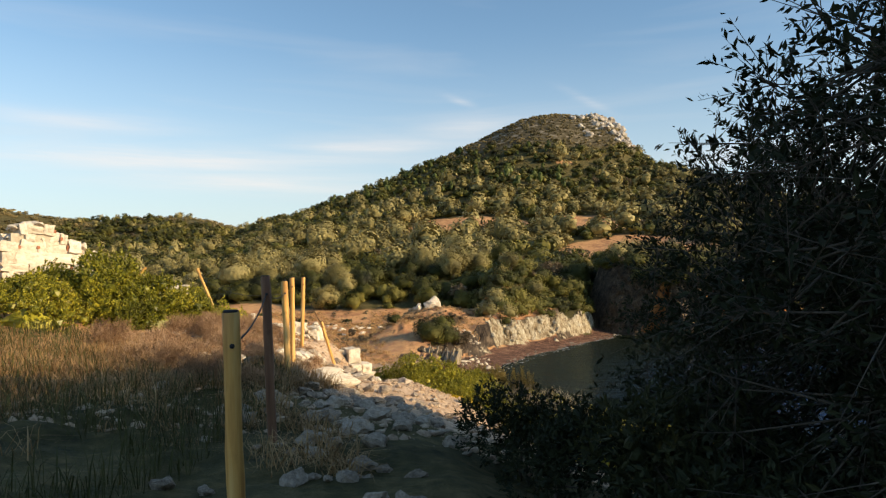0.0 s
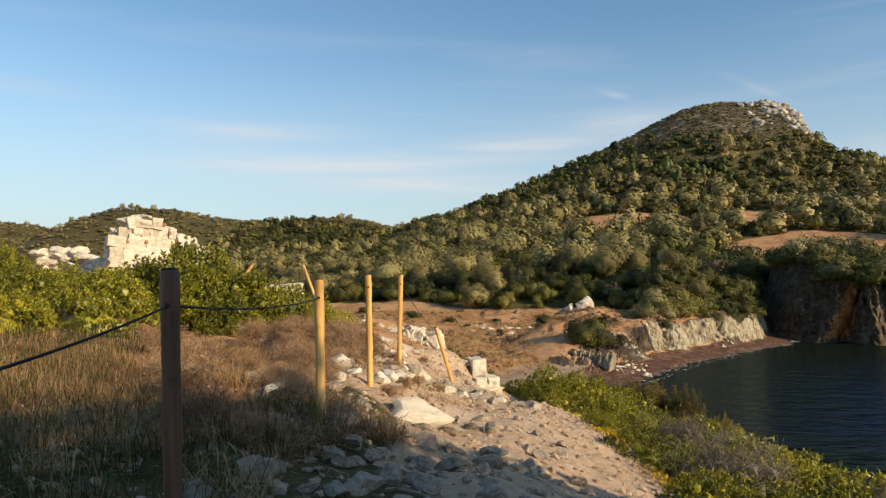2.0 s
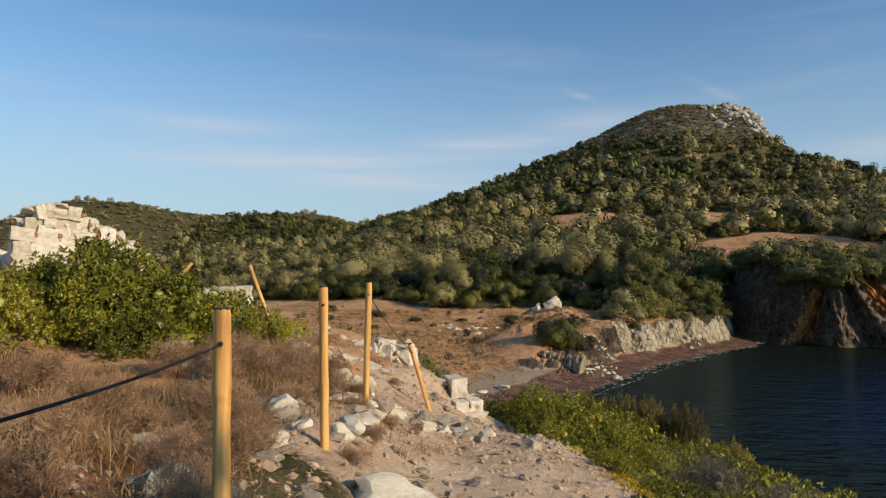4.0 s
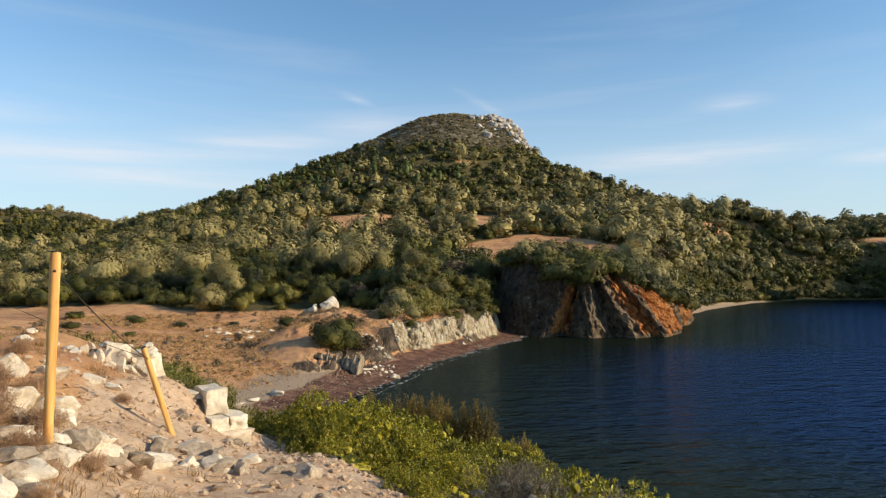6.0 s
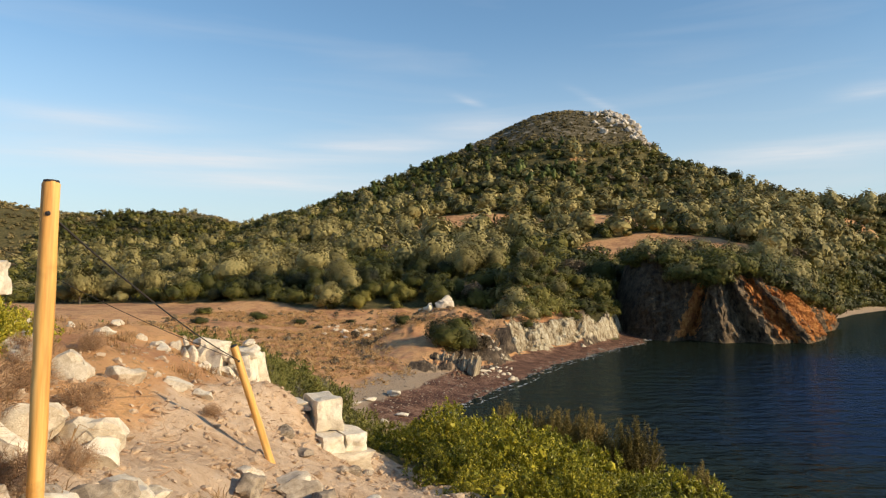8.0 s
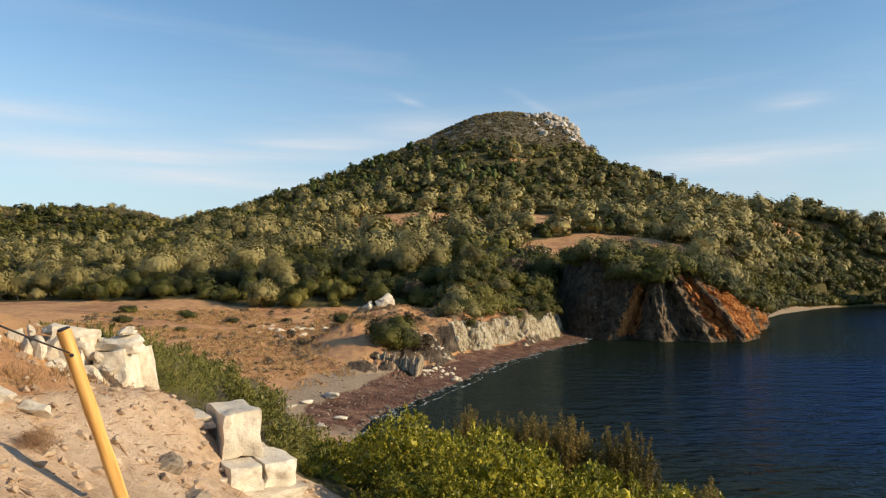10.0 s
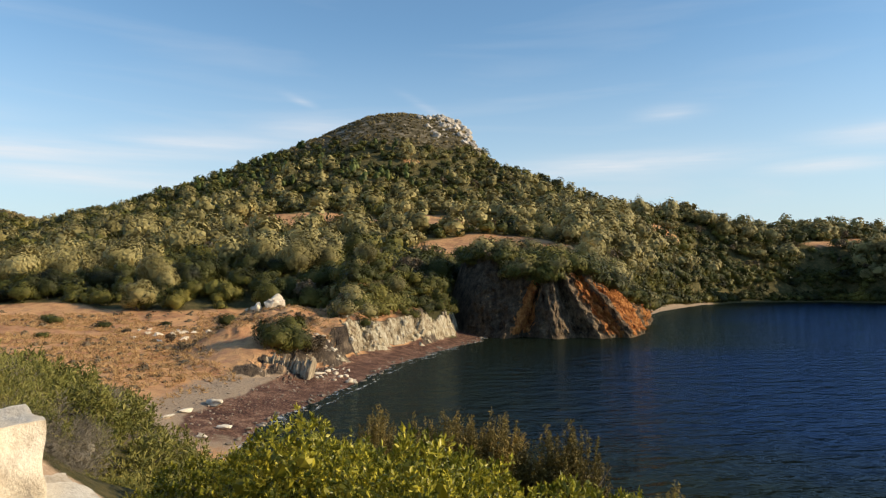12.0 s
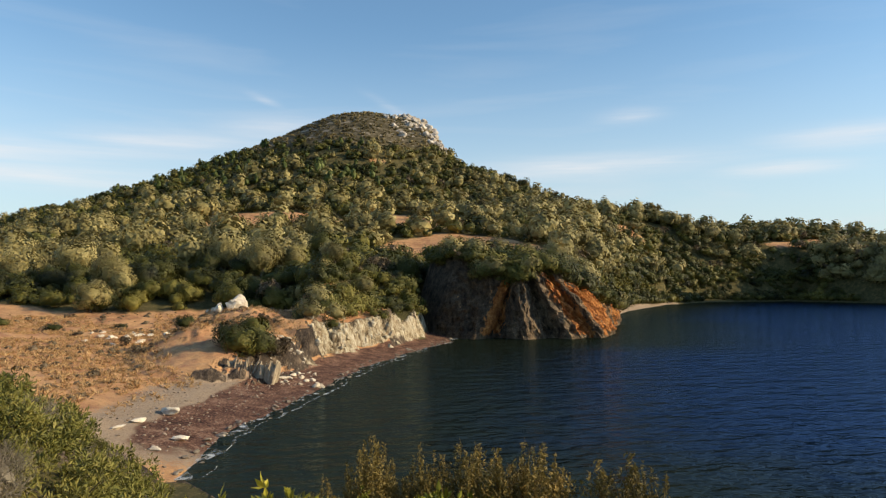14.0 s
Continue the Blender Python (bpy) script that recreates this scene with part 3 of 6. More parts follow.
def build_ground():
    gx = steps((-2600, -700, 190), (-700, -60, 12), (-60, -7, 1.0), (-7, 6, 0.17), (6, 40, 0.6), (40, 90, 1.2), (90, 320, 4), (320, 700, 15), (700, 2600, 190))
    gy = steps((-1600, -80, 190), (-80, -18, 4), (-18, 10, 0.18), (10, 40, 0.6), (40, 70, 0.9), (70, 125, 0.6), (125, 165, 1.2), (165, 560, 5), (560, 900, 17), (900, 3600, 270))
    x, y = np.meshgrid(gx, gy)
    z = land(x, y)
    nx, ny = len(gx), len(gy)
    i = np.arange(nx * ny).reshape(ny, nx)
    faces = np.stack([i[:-1, :-1], i[:-1, 1:], i[1:, 1:], i[1:, :-1]], -1).reshape(-1, 4)
    me = mesh_of("ground", np.stack([x, y, z], -1).reshape(-1, 3), faces, M_GROUND)
    d, head = shore_distance(x, y), headland(x, y)
    u = path_x(y) - x
    gz, gxx = np.gradient(z, gy, gx)
    slope = np.hypot(gz, gxx)
    near = smooth01(30, 12, y)
    bay = smooth01(34, 46, y) * (1 - smooth01(150, 190, y))
    wob = fractal(x, y, 0.05, 3, 40)
    edge = x - brush_line(y)
    zones = {
        # straw and soil fade to dark litter where tree shade falls, painting it in
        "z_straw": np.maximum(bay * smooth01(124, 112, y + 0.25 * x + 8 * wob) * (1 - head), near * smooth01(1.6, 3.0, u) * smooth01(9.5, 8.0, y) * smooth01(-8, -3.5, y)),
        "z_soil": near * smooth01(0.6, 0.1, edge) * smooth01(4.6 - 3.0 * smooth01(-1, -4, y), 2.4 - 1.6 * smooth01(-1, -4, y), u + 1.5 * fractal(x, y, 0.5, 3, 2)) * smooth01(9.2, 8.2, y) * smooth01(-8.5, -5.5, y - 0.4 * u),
        "z_sand": smooth01(15, 6, d + 5 * wob) * smooth01(42, 50, y) * (1 - head) * smooth01(2.6, 1.4, z) * smooth01(80, 66, y) + (y > 150) * (x < 178) * smooth01(5.0, 3.2, d + 2 * wob),
        "z_weed": smooth01(6.6, 4.2, d + 2.5 * wob + 1.6 * fractal(x, y, 0.25, 3, 41)) * smooth01(42, 54, y) * (1 - head) * smooth01(1.7, 1.0, z) * (y < 150),
        "z_grey": np.maximum.reduce([head * smooth01(0.5, 0.9, slope), (1 - head) * smooth01(0.4, 0.8, slope) * smooth01(26, 36, y) * smooth01(87, 83, y), (1 - head) * smooth01(0.6, 1.0, slope) * (y > 83) * (y < 122) * smooth01(9.5, 8.5, d)]),
        "z_white": smooth01(5.5, 8.5, x + 2.5 * fractal(x, y, 0.2, 3, 57)) * smooth01(36, 33, x) * smooth01(79, 84, y) * smooth01(-0.75, -0.25, fractal(x, y, 0.22, 4, 56)) * smooth01(0.5, 0.9, slope) * smooth01(9.4, 8.2, d) * smooth01(4.0, 5.0, d) * smooth01(1.2, 0.2, z - np.interp(y, [80, 86, 95, 120], [3.2, 4.6, 4.6, 3.6]) - 1.6 * fractal(x, y, 0.3, 3, 54)) * (y < 150)
        + (y > 300) * smooth01(98, 108, z) * smooth01(94, 114, x + 20 * wob) * smooth01(-0.2, 0.1, fractal(x, y, 0.09, 4, 88)),
        "z_scree": smooth01(93, 104, z) * (y > 300),
    }
    zones["z_straw"] = np.maximum(zones["z_straw"], clearing(x, y) * (y > 125))
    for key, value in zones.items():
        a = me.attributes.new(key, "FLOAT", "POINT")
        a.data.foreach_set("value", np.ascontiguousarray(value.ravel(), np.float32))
    ob = new("ground", me)
    return tagged(ob, "dry earth spur, straw meadow, beach and scrub-covered hill", "ground", kind="structure")


build_ground()


def build_water():
    gx = steps((-60, 130, 2.0), (130, 400, 10), (400, 3000, 200))
    gy = steps((-1500, -60, 120), (-60, 40, 4), (40, 160, 2.0), (160, 400, 10))
    x, y = np.meshgrid(gx, gy)
    d = shore_distance(x, y)
    i = np.arange(x.size).reshape(x.shape)
    faces = np.stack([i[:-1, :-1], i[:-1, 1:], i[1:, 1:], i[1:, :-1]], -1).reshape(-1, 4)
    me = mesh_of("water", np.stack([x, y, 0 * x], -1).reshape(-1, 3), faces, M_WATER)
    a = me.attributes.new("shallow", "FLOAT", "POINT")
    a.data.foreach_set("value", np.ascontiguousarray(smooth01(-45, -1, d).ravel(), np.float32))
    tagged(new("water", me), "dark blue rippled sea, greenish in the shallows", "sea", kind="structure")


build_water()

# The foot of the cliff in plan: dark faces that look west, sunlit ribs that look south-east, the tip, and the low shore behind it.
# x, y, height of the rim, lean of the ribs, iron stain, tan sunlit rock (low: shade painted into the colour)
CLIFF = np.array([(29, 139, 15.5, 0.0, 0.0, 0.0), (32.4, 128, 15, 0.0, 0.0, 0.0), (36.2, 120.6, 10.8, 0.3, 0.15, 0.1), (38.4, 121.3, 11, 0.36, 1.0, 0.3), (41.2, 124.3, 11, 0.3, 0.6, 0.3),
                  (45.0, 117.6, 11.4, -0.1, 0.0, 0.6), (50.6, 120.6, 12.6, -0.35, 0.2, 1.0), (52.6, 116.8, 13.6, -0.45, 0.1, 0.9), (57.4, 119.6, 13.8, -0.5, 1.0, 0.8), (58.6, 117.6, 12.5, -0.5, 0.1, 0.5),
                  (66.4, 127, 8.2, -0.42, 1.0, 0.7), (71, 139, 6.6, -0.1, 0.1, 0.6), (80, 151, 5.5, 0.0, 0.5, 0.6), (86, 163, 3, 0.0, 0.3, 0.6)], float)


def cliff_material():
    """Dark brown shattered rock with tan ribs and iron-stained faces; the shade of the west faces is put into the
    colour.
    """
    n = Nodes("cliff_rock", 0.95, 0.2)
    p = n.where()
    lean = n.add("ShaderNodeMapping", Rotation=(0.0, 0.75, 0.3), Scale=(1.3, 0.8, 0.45))
    n.link(p, lean.inputs["Vector"])
    bands = n.noise(0.85, 7, 0.68, lean.outputs["Vector"])
    crumbs = n.noise(1.6, 6, 0.7, p)
    f = n.math("ADD", n.math("MULTIPLY", bands, 0.6), n.math("MULTIPLY", crumbs, 0.4))
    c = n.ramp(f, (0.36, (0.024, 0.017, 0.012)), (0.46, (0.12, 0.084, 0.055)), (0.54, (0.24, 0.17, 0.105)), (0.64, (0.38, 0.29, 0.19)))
    # shade of the west faces painted in: rock mixed darker away from the tan ribs
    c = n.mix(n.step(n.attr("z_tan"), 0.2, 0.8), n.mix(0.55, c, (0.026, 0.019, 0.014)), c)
    r = n.ramp(f, (0.34, (0.07, 0.025, 0.011)), (0.46, (0.31, 0.105, 0.03)), (0.56, (0.5, 0.205, 0.058)), (0.7, (0.6, 0.35, 0.15)))
    k = n.step(n.math("ADD", n.attr("z_iron"), n.math("MULTIPLY", n.math("SUBTRACT", n.math("ADD", bands, crumbs), 1.0), 1.7)), 0.42, 0.6)
    n.bump(f, 1.0, 1.3)
    return n.colour(n.mix(k, c, r))


CLIFF_TOP = []


def build_cliff():
    """The broken rock face round the far headland, from under the water to the turf."""
    seg = np.hypot(*np.diff(CLIFF[:, :2], axis=0).T)
    along = np.concatenate([[0], np.cumsum(seg)])
    us = np.arange(0, along[-1], 0.3)
    v = np.linspace(0, 1, 60)
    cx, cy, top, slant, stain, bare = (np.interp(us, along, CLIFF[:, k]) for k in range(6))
    wide = 34
    sx, sy = (np.convolve(np.pad(q, wide, mode="edge"), np.ones(2 * wide + 1) / (2 * wide + 1), "valid") for q in (cx, cy))
    tx, ty = np.gradient(sx), np.gradient(sy)
    tn = np.hypot(tx, ty)
    inx, iny = -ty / tn, tx / tn
    top = top + 2.0 * fractal(us, 0 * us, 0.3, 3, 66)
    U, V = np.meshgrid(us, v)
    up = np.minimum(V / 0.84, 1.0)
    over = np.clip(V - 0.84, 0, 1) / 0.16
    Z = -0.8 + (top + 0.8) * up ** 0.95 - 0.6 * over
    free = smooth01(-0.6, 1.2, Z) * (1 - over) * smooth01(6, 14, U)
    bulge = 1.3 * fractal(U, Z * 0.35, 0.22, 3, 60) + 1.9 * (0.35 - np.abs(fractal(U + 0.3 * Z, Z * 0.3, 0.5, 3, 61))) + 0.9 * fractal(U, Z, 0.8, 3, 62) + 0.35 * fractal(U, Z, 2.2, 2, 67)
    inward = Z / 2.9 - 0.2 + 4.2 * over - bulge * free
    X = cx + inx * inward + slant * np.clip(Z, 0, None) + 0.5 * free * fractal(U, Z, 0.7, 3, 68)
    Y = cy + iny * inward
    iron = stain + 0.7 * fractal(U, Z * 0.4, 0.35, 4, 64) * smooth01(0.05, 0.4, stain)
    iron = iron * smooth01(-0.3, 1.2, Z + 1.5 * fractal(U, Z, 0.6, 2, 69)) * (1 - 0.75 * smooth01(9.0, 11.0, Z) * (U < along[5]))
    i = np.arange(U.size).reshape(U.shape)
    faces = np.stack([i[:-1, :-1], i[:-1, 1:], i[1:, 1:], i[1:, :-1]], -1).reshape(-1, 4)
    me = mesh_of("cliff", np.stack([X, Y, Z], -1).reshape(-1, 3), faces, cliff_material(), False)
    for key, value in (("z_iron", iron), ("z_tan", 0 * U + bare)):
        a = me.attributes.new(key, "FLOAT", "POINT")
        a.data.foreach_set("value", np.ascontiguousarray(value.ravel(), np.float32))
    rows = ((48, 3), (52, 3), (57, 4))
    CLIFF_TOP.extend((float(X[r, c]), float(Y[r, c]), float(Z[r, c])) for r, every in rows for c in range(0, len(us), every))
    tagged(new("cliff", me), "dark brown sea cliff with rust-orange iron-stained ribs", "cliff", kind="structure")


build_cliff()


def waterline(s_from, s_to, every):
    """Points of the real edge of the water along the bay, and the way out to sea."""
    path = COAST[7:16]
    seg = np.hypot(*np.diff(path, axis=0).T)
    along = np.concatenate([[0], np.cumsum(seg)])
    s = np.arange(s_from, min(s_to, along[-1]), every)
    x, y = np.interp(s, along, path[:, 0]), np.interp(s, along, path[:, 1])
    dx, dy = np.gradient(x), np.gradient(y)
    n = np.hypot(dx, dy)
    ox, oy = dy / n, -dx / n
    q = np.linspace(-3.5, 3.5, 71)
    z = land(x[:, None] + ox[:, None] * q, y[:, None] + oy[:, None] * q)
    k = np.argmax(z < 0.0, 1)
    off = np.convolve(np.pad(q[k], 3, mode="edge"), np.ones(7) / 7, "valid")
    return x + ox * off, y + oy * off, ox, oy


# ---- plants ----
ICO_V = np.array([(0, 0, -1), (0.72, -0.53, -0.45), (-0.28, -0.85, -0.45), (-0.89, 0, -0.45), (-0.28, 0.85, -0.45), (0.72, 0.53, -0.45),
                  (0.28, -0.85, 0.45), (-0.72, -0.53, 0.45), (-0.72, 0.53, 0.45), (0.28, 0.85, 0.45), (0.89, 0, 0.45), (0, 0, 1)])
ICO_F = np.array([(0, 2, 1), (0, 1, 5), (0, 3, 2), (0, 4, 3), (0, 5, 4), (1, 2, 6), (2, 3, 7), (3, 4, 8), (4, 5, 9), (5, 1, 10),
                  (1, 6, 10), (2, 7, 6), (3, 8, 7), (4, 9, 8), (5, 10, 9), (11, 6, 7), (11, 7, 8), (11, 8, 9), (11, 9, 10), (11, 10, 6)])


def unit(v):
    return v / (np.linalg.norm(v, axis=-1, keepdims=True) + 1e-9)


def flakes_at(points, normals, size, rng):
    """Small tufts of far foliage, one triangle each, facing about along the normal."""
    n = len(points)
    normals = unit(normals)
    a = unit(np.cross(normals, rng.normal(size=(n, 3))))
    b = np.cross(normals, a)
    size = np.broadcast_to(size, (n,))[:, None] * rng.uniform(0.6, 1.4, (n, 1))
    v = np.stack([points + a * size * 0.6, points + (b * 0.5 - a * 0.4) * size, points - (b * 0.5 + a * 0.3) * size], 1).reshape(-1, 3)
    return v, np.arange(3 * n).reshape(-1, 3)


def leaves_at(points, normals, size, aspect=0.5, rng=RNG, axis=None):
    """Pointed leaves, one at each point, facing about along its normal: vertices and triangles."""
    n = len(points)
    normals = unit(normals)
    along = unit(np.cross(normals, rng.normal(size=(n, 3)))) if axis is None else unit(axis)
    side = unit(np.cross(along, normals))
    size = np.broadcast_to(size, (n,))[:, None] * rng.uniform(0.65, 1.3, (n, 1))
    v = np.stack([points - along * size * 0.5, points + side * size * aspect * 0.5, points + along * size * 0.5 + normals * size * 0.12,
                  points - side * size * aspect * 0.5], 1).reshape(-1, 3)
    i = np.arange(n)[:, None] * 4
    f = np.concatenate([i + [[0, 1, 2]], i + [[0, 2, 3]]], 0)
    return v, f


def join(*bits):
    vs, fs, n = [], [], 0
    for v, f in bits:
        vs.append(v), fs.append(f + n)
        n += len(v)
    return np.concatenate(vs), np.concatenate(fs)


def crown(rng, radius, height, clumps, leaves, leaf, base=0.25, core=0.62, loose=0.12):
    """A rounded crown whose leafy billows sit all over one dome, its foot at the origin."""
    way = unit(rng.normal(size=(clumps, 3)) * [1, 1, 0.75] + [0, 0, 0.45])
    half = 0.5 * height * (1 - base * 0.5)
    mid = np.array([0, 0, height - half * 1.02])
    rad = radius * rng.uniform(0.26, 0.46, clumps)
    c = mid + way * [radius * 0.72, radius * 0.72, half * 0.74] * rng.uniform(0.72, 1.12, (clumps, 1)) + [0, 0, 1] * rng.normal(size=(clumps, 1)) * 0.06 * height
    k = rng.choice(clumps, leaves, p=rad ** 2 / (rad ** 2).sum())
    out = unit(rng.normal(size=(leaves, 3)) + 0.9 * way[k])
    reach = rng.uniform(0.6, 1.05, leaves) + 0.25 * (rng.uniform(size=leaves) < 0.1)
    at = c[k] + out * (rad[k] * reach)[:, None]
    at[:, 2] = np.maximum(at[:, 2], 0.03)
    whole = unit((at - mid) / [radius, radius, half])
    bits = [flakes_at(at, 0.4 * out + 1.0 * whole + loose * rng.normal(size=(leaves, 3)), leaf, rng)]
    if core:
        v = ICO_V * rng.uniform(0.85, 1.1, (12, 1)) * [radius * core, radius * core, half * core] + mid
        bits.append((v, ICO_F))
    return join(*bits)


def tube(points, radii, sides=6):
    """A round limb through the points."""
    points, out, faces = np.asarray(points, float), [], []
    for k, p in enumerate(points):
        d = points[min(k + 1, len(points) - 1)] - points[max(k - 1, 0)]
        d = d / (np.linalg.norm(d) + 1e-9)
        s = np.cross(d, (0.31, 0.52, 0.79))
        s = s / (np.linalg.norm(s) + 1e-9)
        t = np.cross(d, s)
        a = np.linspace(0, 2 * np.pi, sides, endpoint=False)[:, None]
        out.append(p + radii[k] * (np.cos(a) * s + np.sin(a) * t))
    for k in range(len(points) - 1):
        for q in range(sides):
            a, b = k * sides + q, k * sides + (q + 1) % sides
            faces += [(a, b, b + sides), (a, b + sides, a + sides)]
    return np.concatenate(out), np.array(faces)


def place(x, y, sink=0.05):
    return float(land(np.array([x]), np.array([y]))[0]) - sink


def trunk_mesh(rng, height, radius, spread):
    bits, foot = [], np.array([0, 0, -0.3])
    lean = rng.normal(size=2) * 0.12 * height
    fork = np.array([lean[0], lean[1], height * 0.38])
    bits.append(tube([foot, foot * 0.4 + fork * 0.5, fork], [radius * 1.3, radius, radius * 0.8], 7))
    for k in range(4):
        a = rng.uniform(0, 6.28)
        tip = np.array([np.cos(a) * spread * 0.6, np.sin(a) * spread * 0.6, height * rng.uniform(0.65, 0.85)])
        bits.append(tube([fork, (fork + tip) / 2 + rng.normal(size=3) * 0.1, tip], [radius * 0.6, radius * 0.4, radius * 0.15], 5))
    return join(*bits)


def plant_kind(name, mat, seeds, make, trunk=None):
    """Some meshes of one kind of plant: crowns and trunks, to be shared."""
    out = []
    for q in seeds:
        rng = np.random.default_rng(q)
        v, f = make(rng)
        t = None
        if trunk:
            tv, tf = trunk_mesh(rng, *trunk)
            t = mesh_of(name + "_trunk", tv, tf, M_BARK)
        out.append((mesh_of(name + "_crown", v, f, mat, False), t))
    return out


def plant(name, meshes, x, y, z, size, turn, label, category, group, tilt=0.0, high=1.0):
    """One plant as a thing with its crown and, where it has one, its trunk."""
    root = new(name)
    root.matrix_basis = Matrix.Translation((x, y, z)) @ Euler((tilt, 0, turn)).to_matrix().to_4x4() @ Matrix.Diagonal((size, size, size * high, 1))
    part("crown", meshes[0], root)
    if meshes[1]:
        part("trunk", meshes[1], root)
    return tagged(root, label, category, group)


OLIVES = plant_kind("olive_tree", M_OLIVE, (11, 12, 13, 14, 15, 16), lambda r: crown(r, 2.5, 4.4, 34, 3600, 0.2, 0.25, core=0.7), (4.2, 0.16, 2.2))
DARKS = plant_kind("evergreen_shrub", M_MAQUIS, (21, 22, 23, 24, 25), lambda r: crown(r, 2.2, 3.0, 30, 3000, 0.18, 0.0, core=0.75), (2.4, 0.1, 1.6))
DRYS = plant_kind("leafless_shrub", M_DRY, (31, 32), lambda r: crown(r, 1.6, 2.3, 12, 1500, 0.2, 0.15, core=0, loose=1.0), (2.0, 0.08, 1.3))
PINES = plant_kind("pine_tree", M_PINE, (41, 42), lambda r: crown(r, 1.5, 5.5, 14, 1500, 0.28, 0.2, core=0.7), (5.0, 0.14, 0.9))


def woods():
    """The trees at the foot of the hill, each one by itself; the slopes above are joined."""
    rng = np.random.default_rng(3)
    far = {"olive": [], "dark": [], "dry": [], "pine": [], "scrub": []}
    count = 0
    spots = []
    # the wood above the meadow, on the green slope beside it, and round the cliffs
    y = 112.0
    while y < 520:
        step = 4.4 + 0.0125 * (y - 112)
        x = -150 - 0.35 * (y - 112)
        while x < min(130 + 1.3 * (y - 112), 430):
            px, py = x + rng.uniform(-0.48, 0.48) * step, y + rng.uniform(-0.48, 0.48) * step
            spots.append((px, py))
            x += step
        y += step
    for _ in range(1500):
        spots.append((rng.uniform(105, 340), rng.uniform(175, 350)))
    sx, sy = np.array(spots).T
    d, z, wob = shore_distance(sx, sy), land(sx, sy), fractal(sx, sy, 0.05, 3, 40)
    gy_, gx_ = (land(sx, sy + 0.8) - z) / 0.8, (land(sx + 0.8, sy) - z) / 0.8
    slope = np.hypot(gx_, gy_)
    kind_noise, thin = fractal(sx, sy, 0.045, 3, 91), fractal(sx, sy, 0.09, 2, 92)
    head = headland(sx, sy)
    bank = (sx > 9) & (sx < 34) & (sy > 92) & (sy < 150)
    inner = (sy + 0.25 * sx + 8 * wob > 117.5) | (bank & (d > 10.5)) | (head > 0.5)
    ok = inner & (d > np.where(head > 0.5, 8.5, np.where(sx > 95, 4.5, 9.5))) & (clearing(sx, sy) < 0.3) & (slope < 1.9) & (z > 1.5)
    ok &= ~((z > 104) & (rng.uniform(size=len(sx)) < 0.35))
    # low brush on the bank and along the cliff tops
    for _ in range(2200):
        px, py = rng.uniform(5, 92), rng.uniform(94, 180)
        pd, ph = shore_distance(np.array([px]), np.array([py]))[0], headland(np.array([px]), np.array([py]))[0]
        pz = place(px, py, 0)
        if (6.5 < px < 36 and 86 < py < 140 and pd > 5.4 and ph < 0.5 and pz > 4.0 and rng.uniform() < 0.95) or (ph >= 0.5 and 3.6 < pd < 15 and pz > 7.5 - 4 * (px > 60)):
            far['dark' if rng.uniform() < 0.8 else 'olive' if rng.uniform() < 0.5 else 'dry'].append((px, py, pz - 0.35, rng.uniform(0.45, 0.8) * (1.35 if ph >= 0.5 else 1.0), rng.uniform(0, 6.28)))
    n = 16000
    bx, by = rng.uniform(62, 265, n), rng.uniform(128, 335, n)
    bd = shore_distance(bx, by)
    bx, by, bd = (q[(bd > 2.6) & (bd < 15)] for q in (bx, by, bd))
    bz, bh = land(bx, by), headland(bx, by)
    for px, py, pz, pd, ph in zip(bx, by, bz, bd, bh):
        if 3.0 + 2.0 * (px < 150) < pd and (ph < 0.5 or px > 72) and pz > 0.3:
            # beyond x 105 nearly all dark plants, their colour imitating shade on that shore
            far["dark" if rng.uniform() < 0.68 + 0.3 * (px > 105) else "olive"].append((px, py, pz - 0.3, rng.uniform(0.5, 1.25), rng.uniform(0, 6.28)))
    for px, py, pz in CLIFF_TOP:
        for _ in range(2):
            if rng.uniform() < 0.72 and pz > 3.5:
                far["dark" if rng.uniform() < 0.82 else "olive" if rng.uniform() < 0.4 else "dry"].append(
                    (px + rng.normal() * 0.9, py + rng.normal() * 0.9, pz - 0.7, rng.uniform(0.4, 1.05), rng.uniform(0, 6.28)))
    for px, py, pz, kn, th, hd in zip(sx[ok], sy[ok], z[ok], kind_noise[ok], thin[ok], head[ok]):
        q = rng.uniform()
        size, turn = (0.8 + 1.3 * rng.uniform() ** 1.5) * float(np.interp(py, [130, 190, 250, 370, 430], [0.8, 0.95, 1.2, 1.15, 0.9])), rng.uniform(0, 6.28)
        steepside = 6 < px < 36 and py < 128
        if pz > 97:
            kind, size = "scrub", size * 0.6
        elif steepside or hd > 0.5:
            kind, size = ("dark" if q < 0.6 else "dry" if q < 0.8 else "olive"), size * (0.5 if steepside else 0.7)
        elif pz > 60 and px < 60 and q < 0.5:
            kind = "pine"
        else:
            kind = "olive" if q < 0.4 + 1.7 * kn else "dry" if q > 0.94 else "dark"
            size *= (0.85 if kind == "dark" else 1.05) * float(np.interp(px, [-90, -30], [0.72, 1.0]))
        if py < 150 and count < 290 and px > -95:
            count += 1
            table, name, label, cat = {
                "olive": (OLIVES, "olive_tree", "grey-green bushy olive tree on the hillside", "tree"),
                "dark": (DARKS, "evergreen_shrub", "dense dark green evergreen shrub on the slope", "shrub"),
                "dry": (DRYS, "leafless_shrub", "brown leafless shrub among green trees", "shrub"),
                "pine": (PINES, "pine_tree", "slim green pine tree", "tree")}[kind]
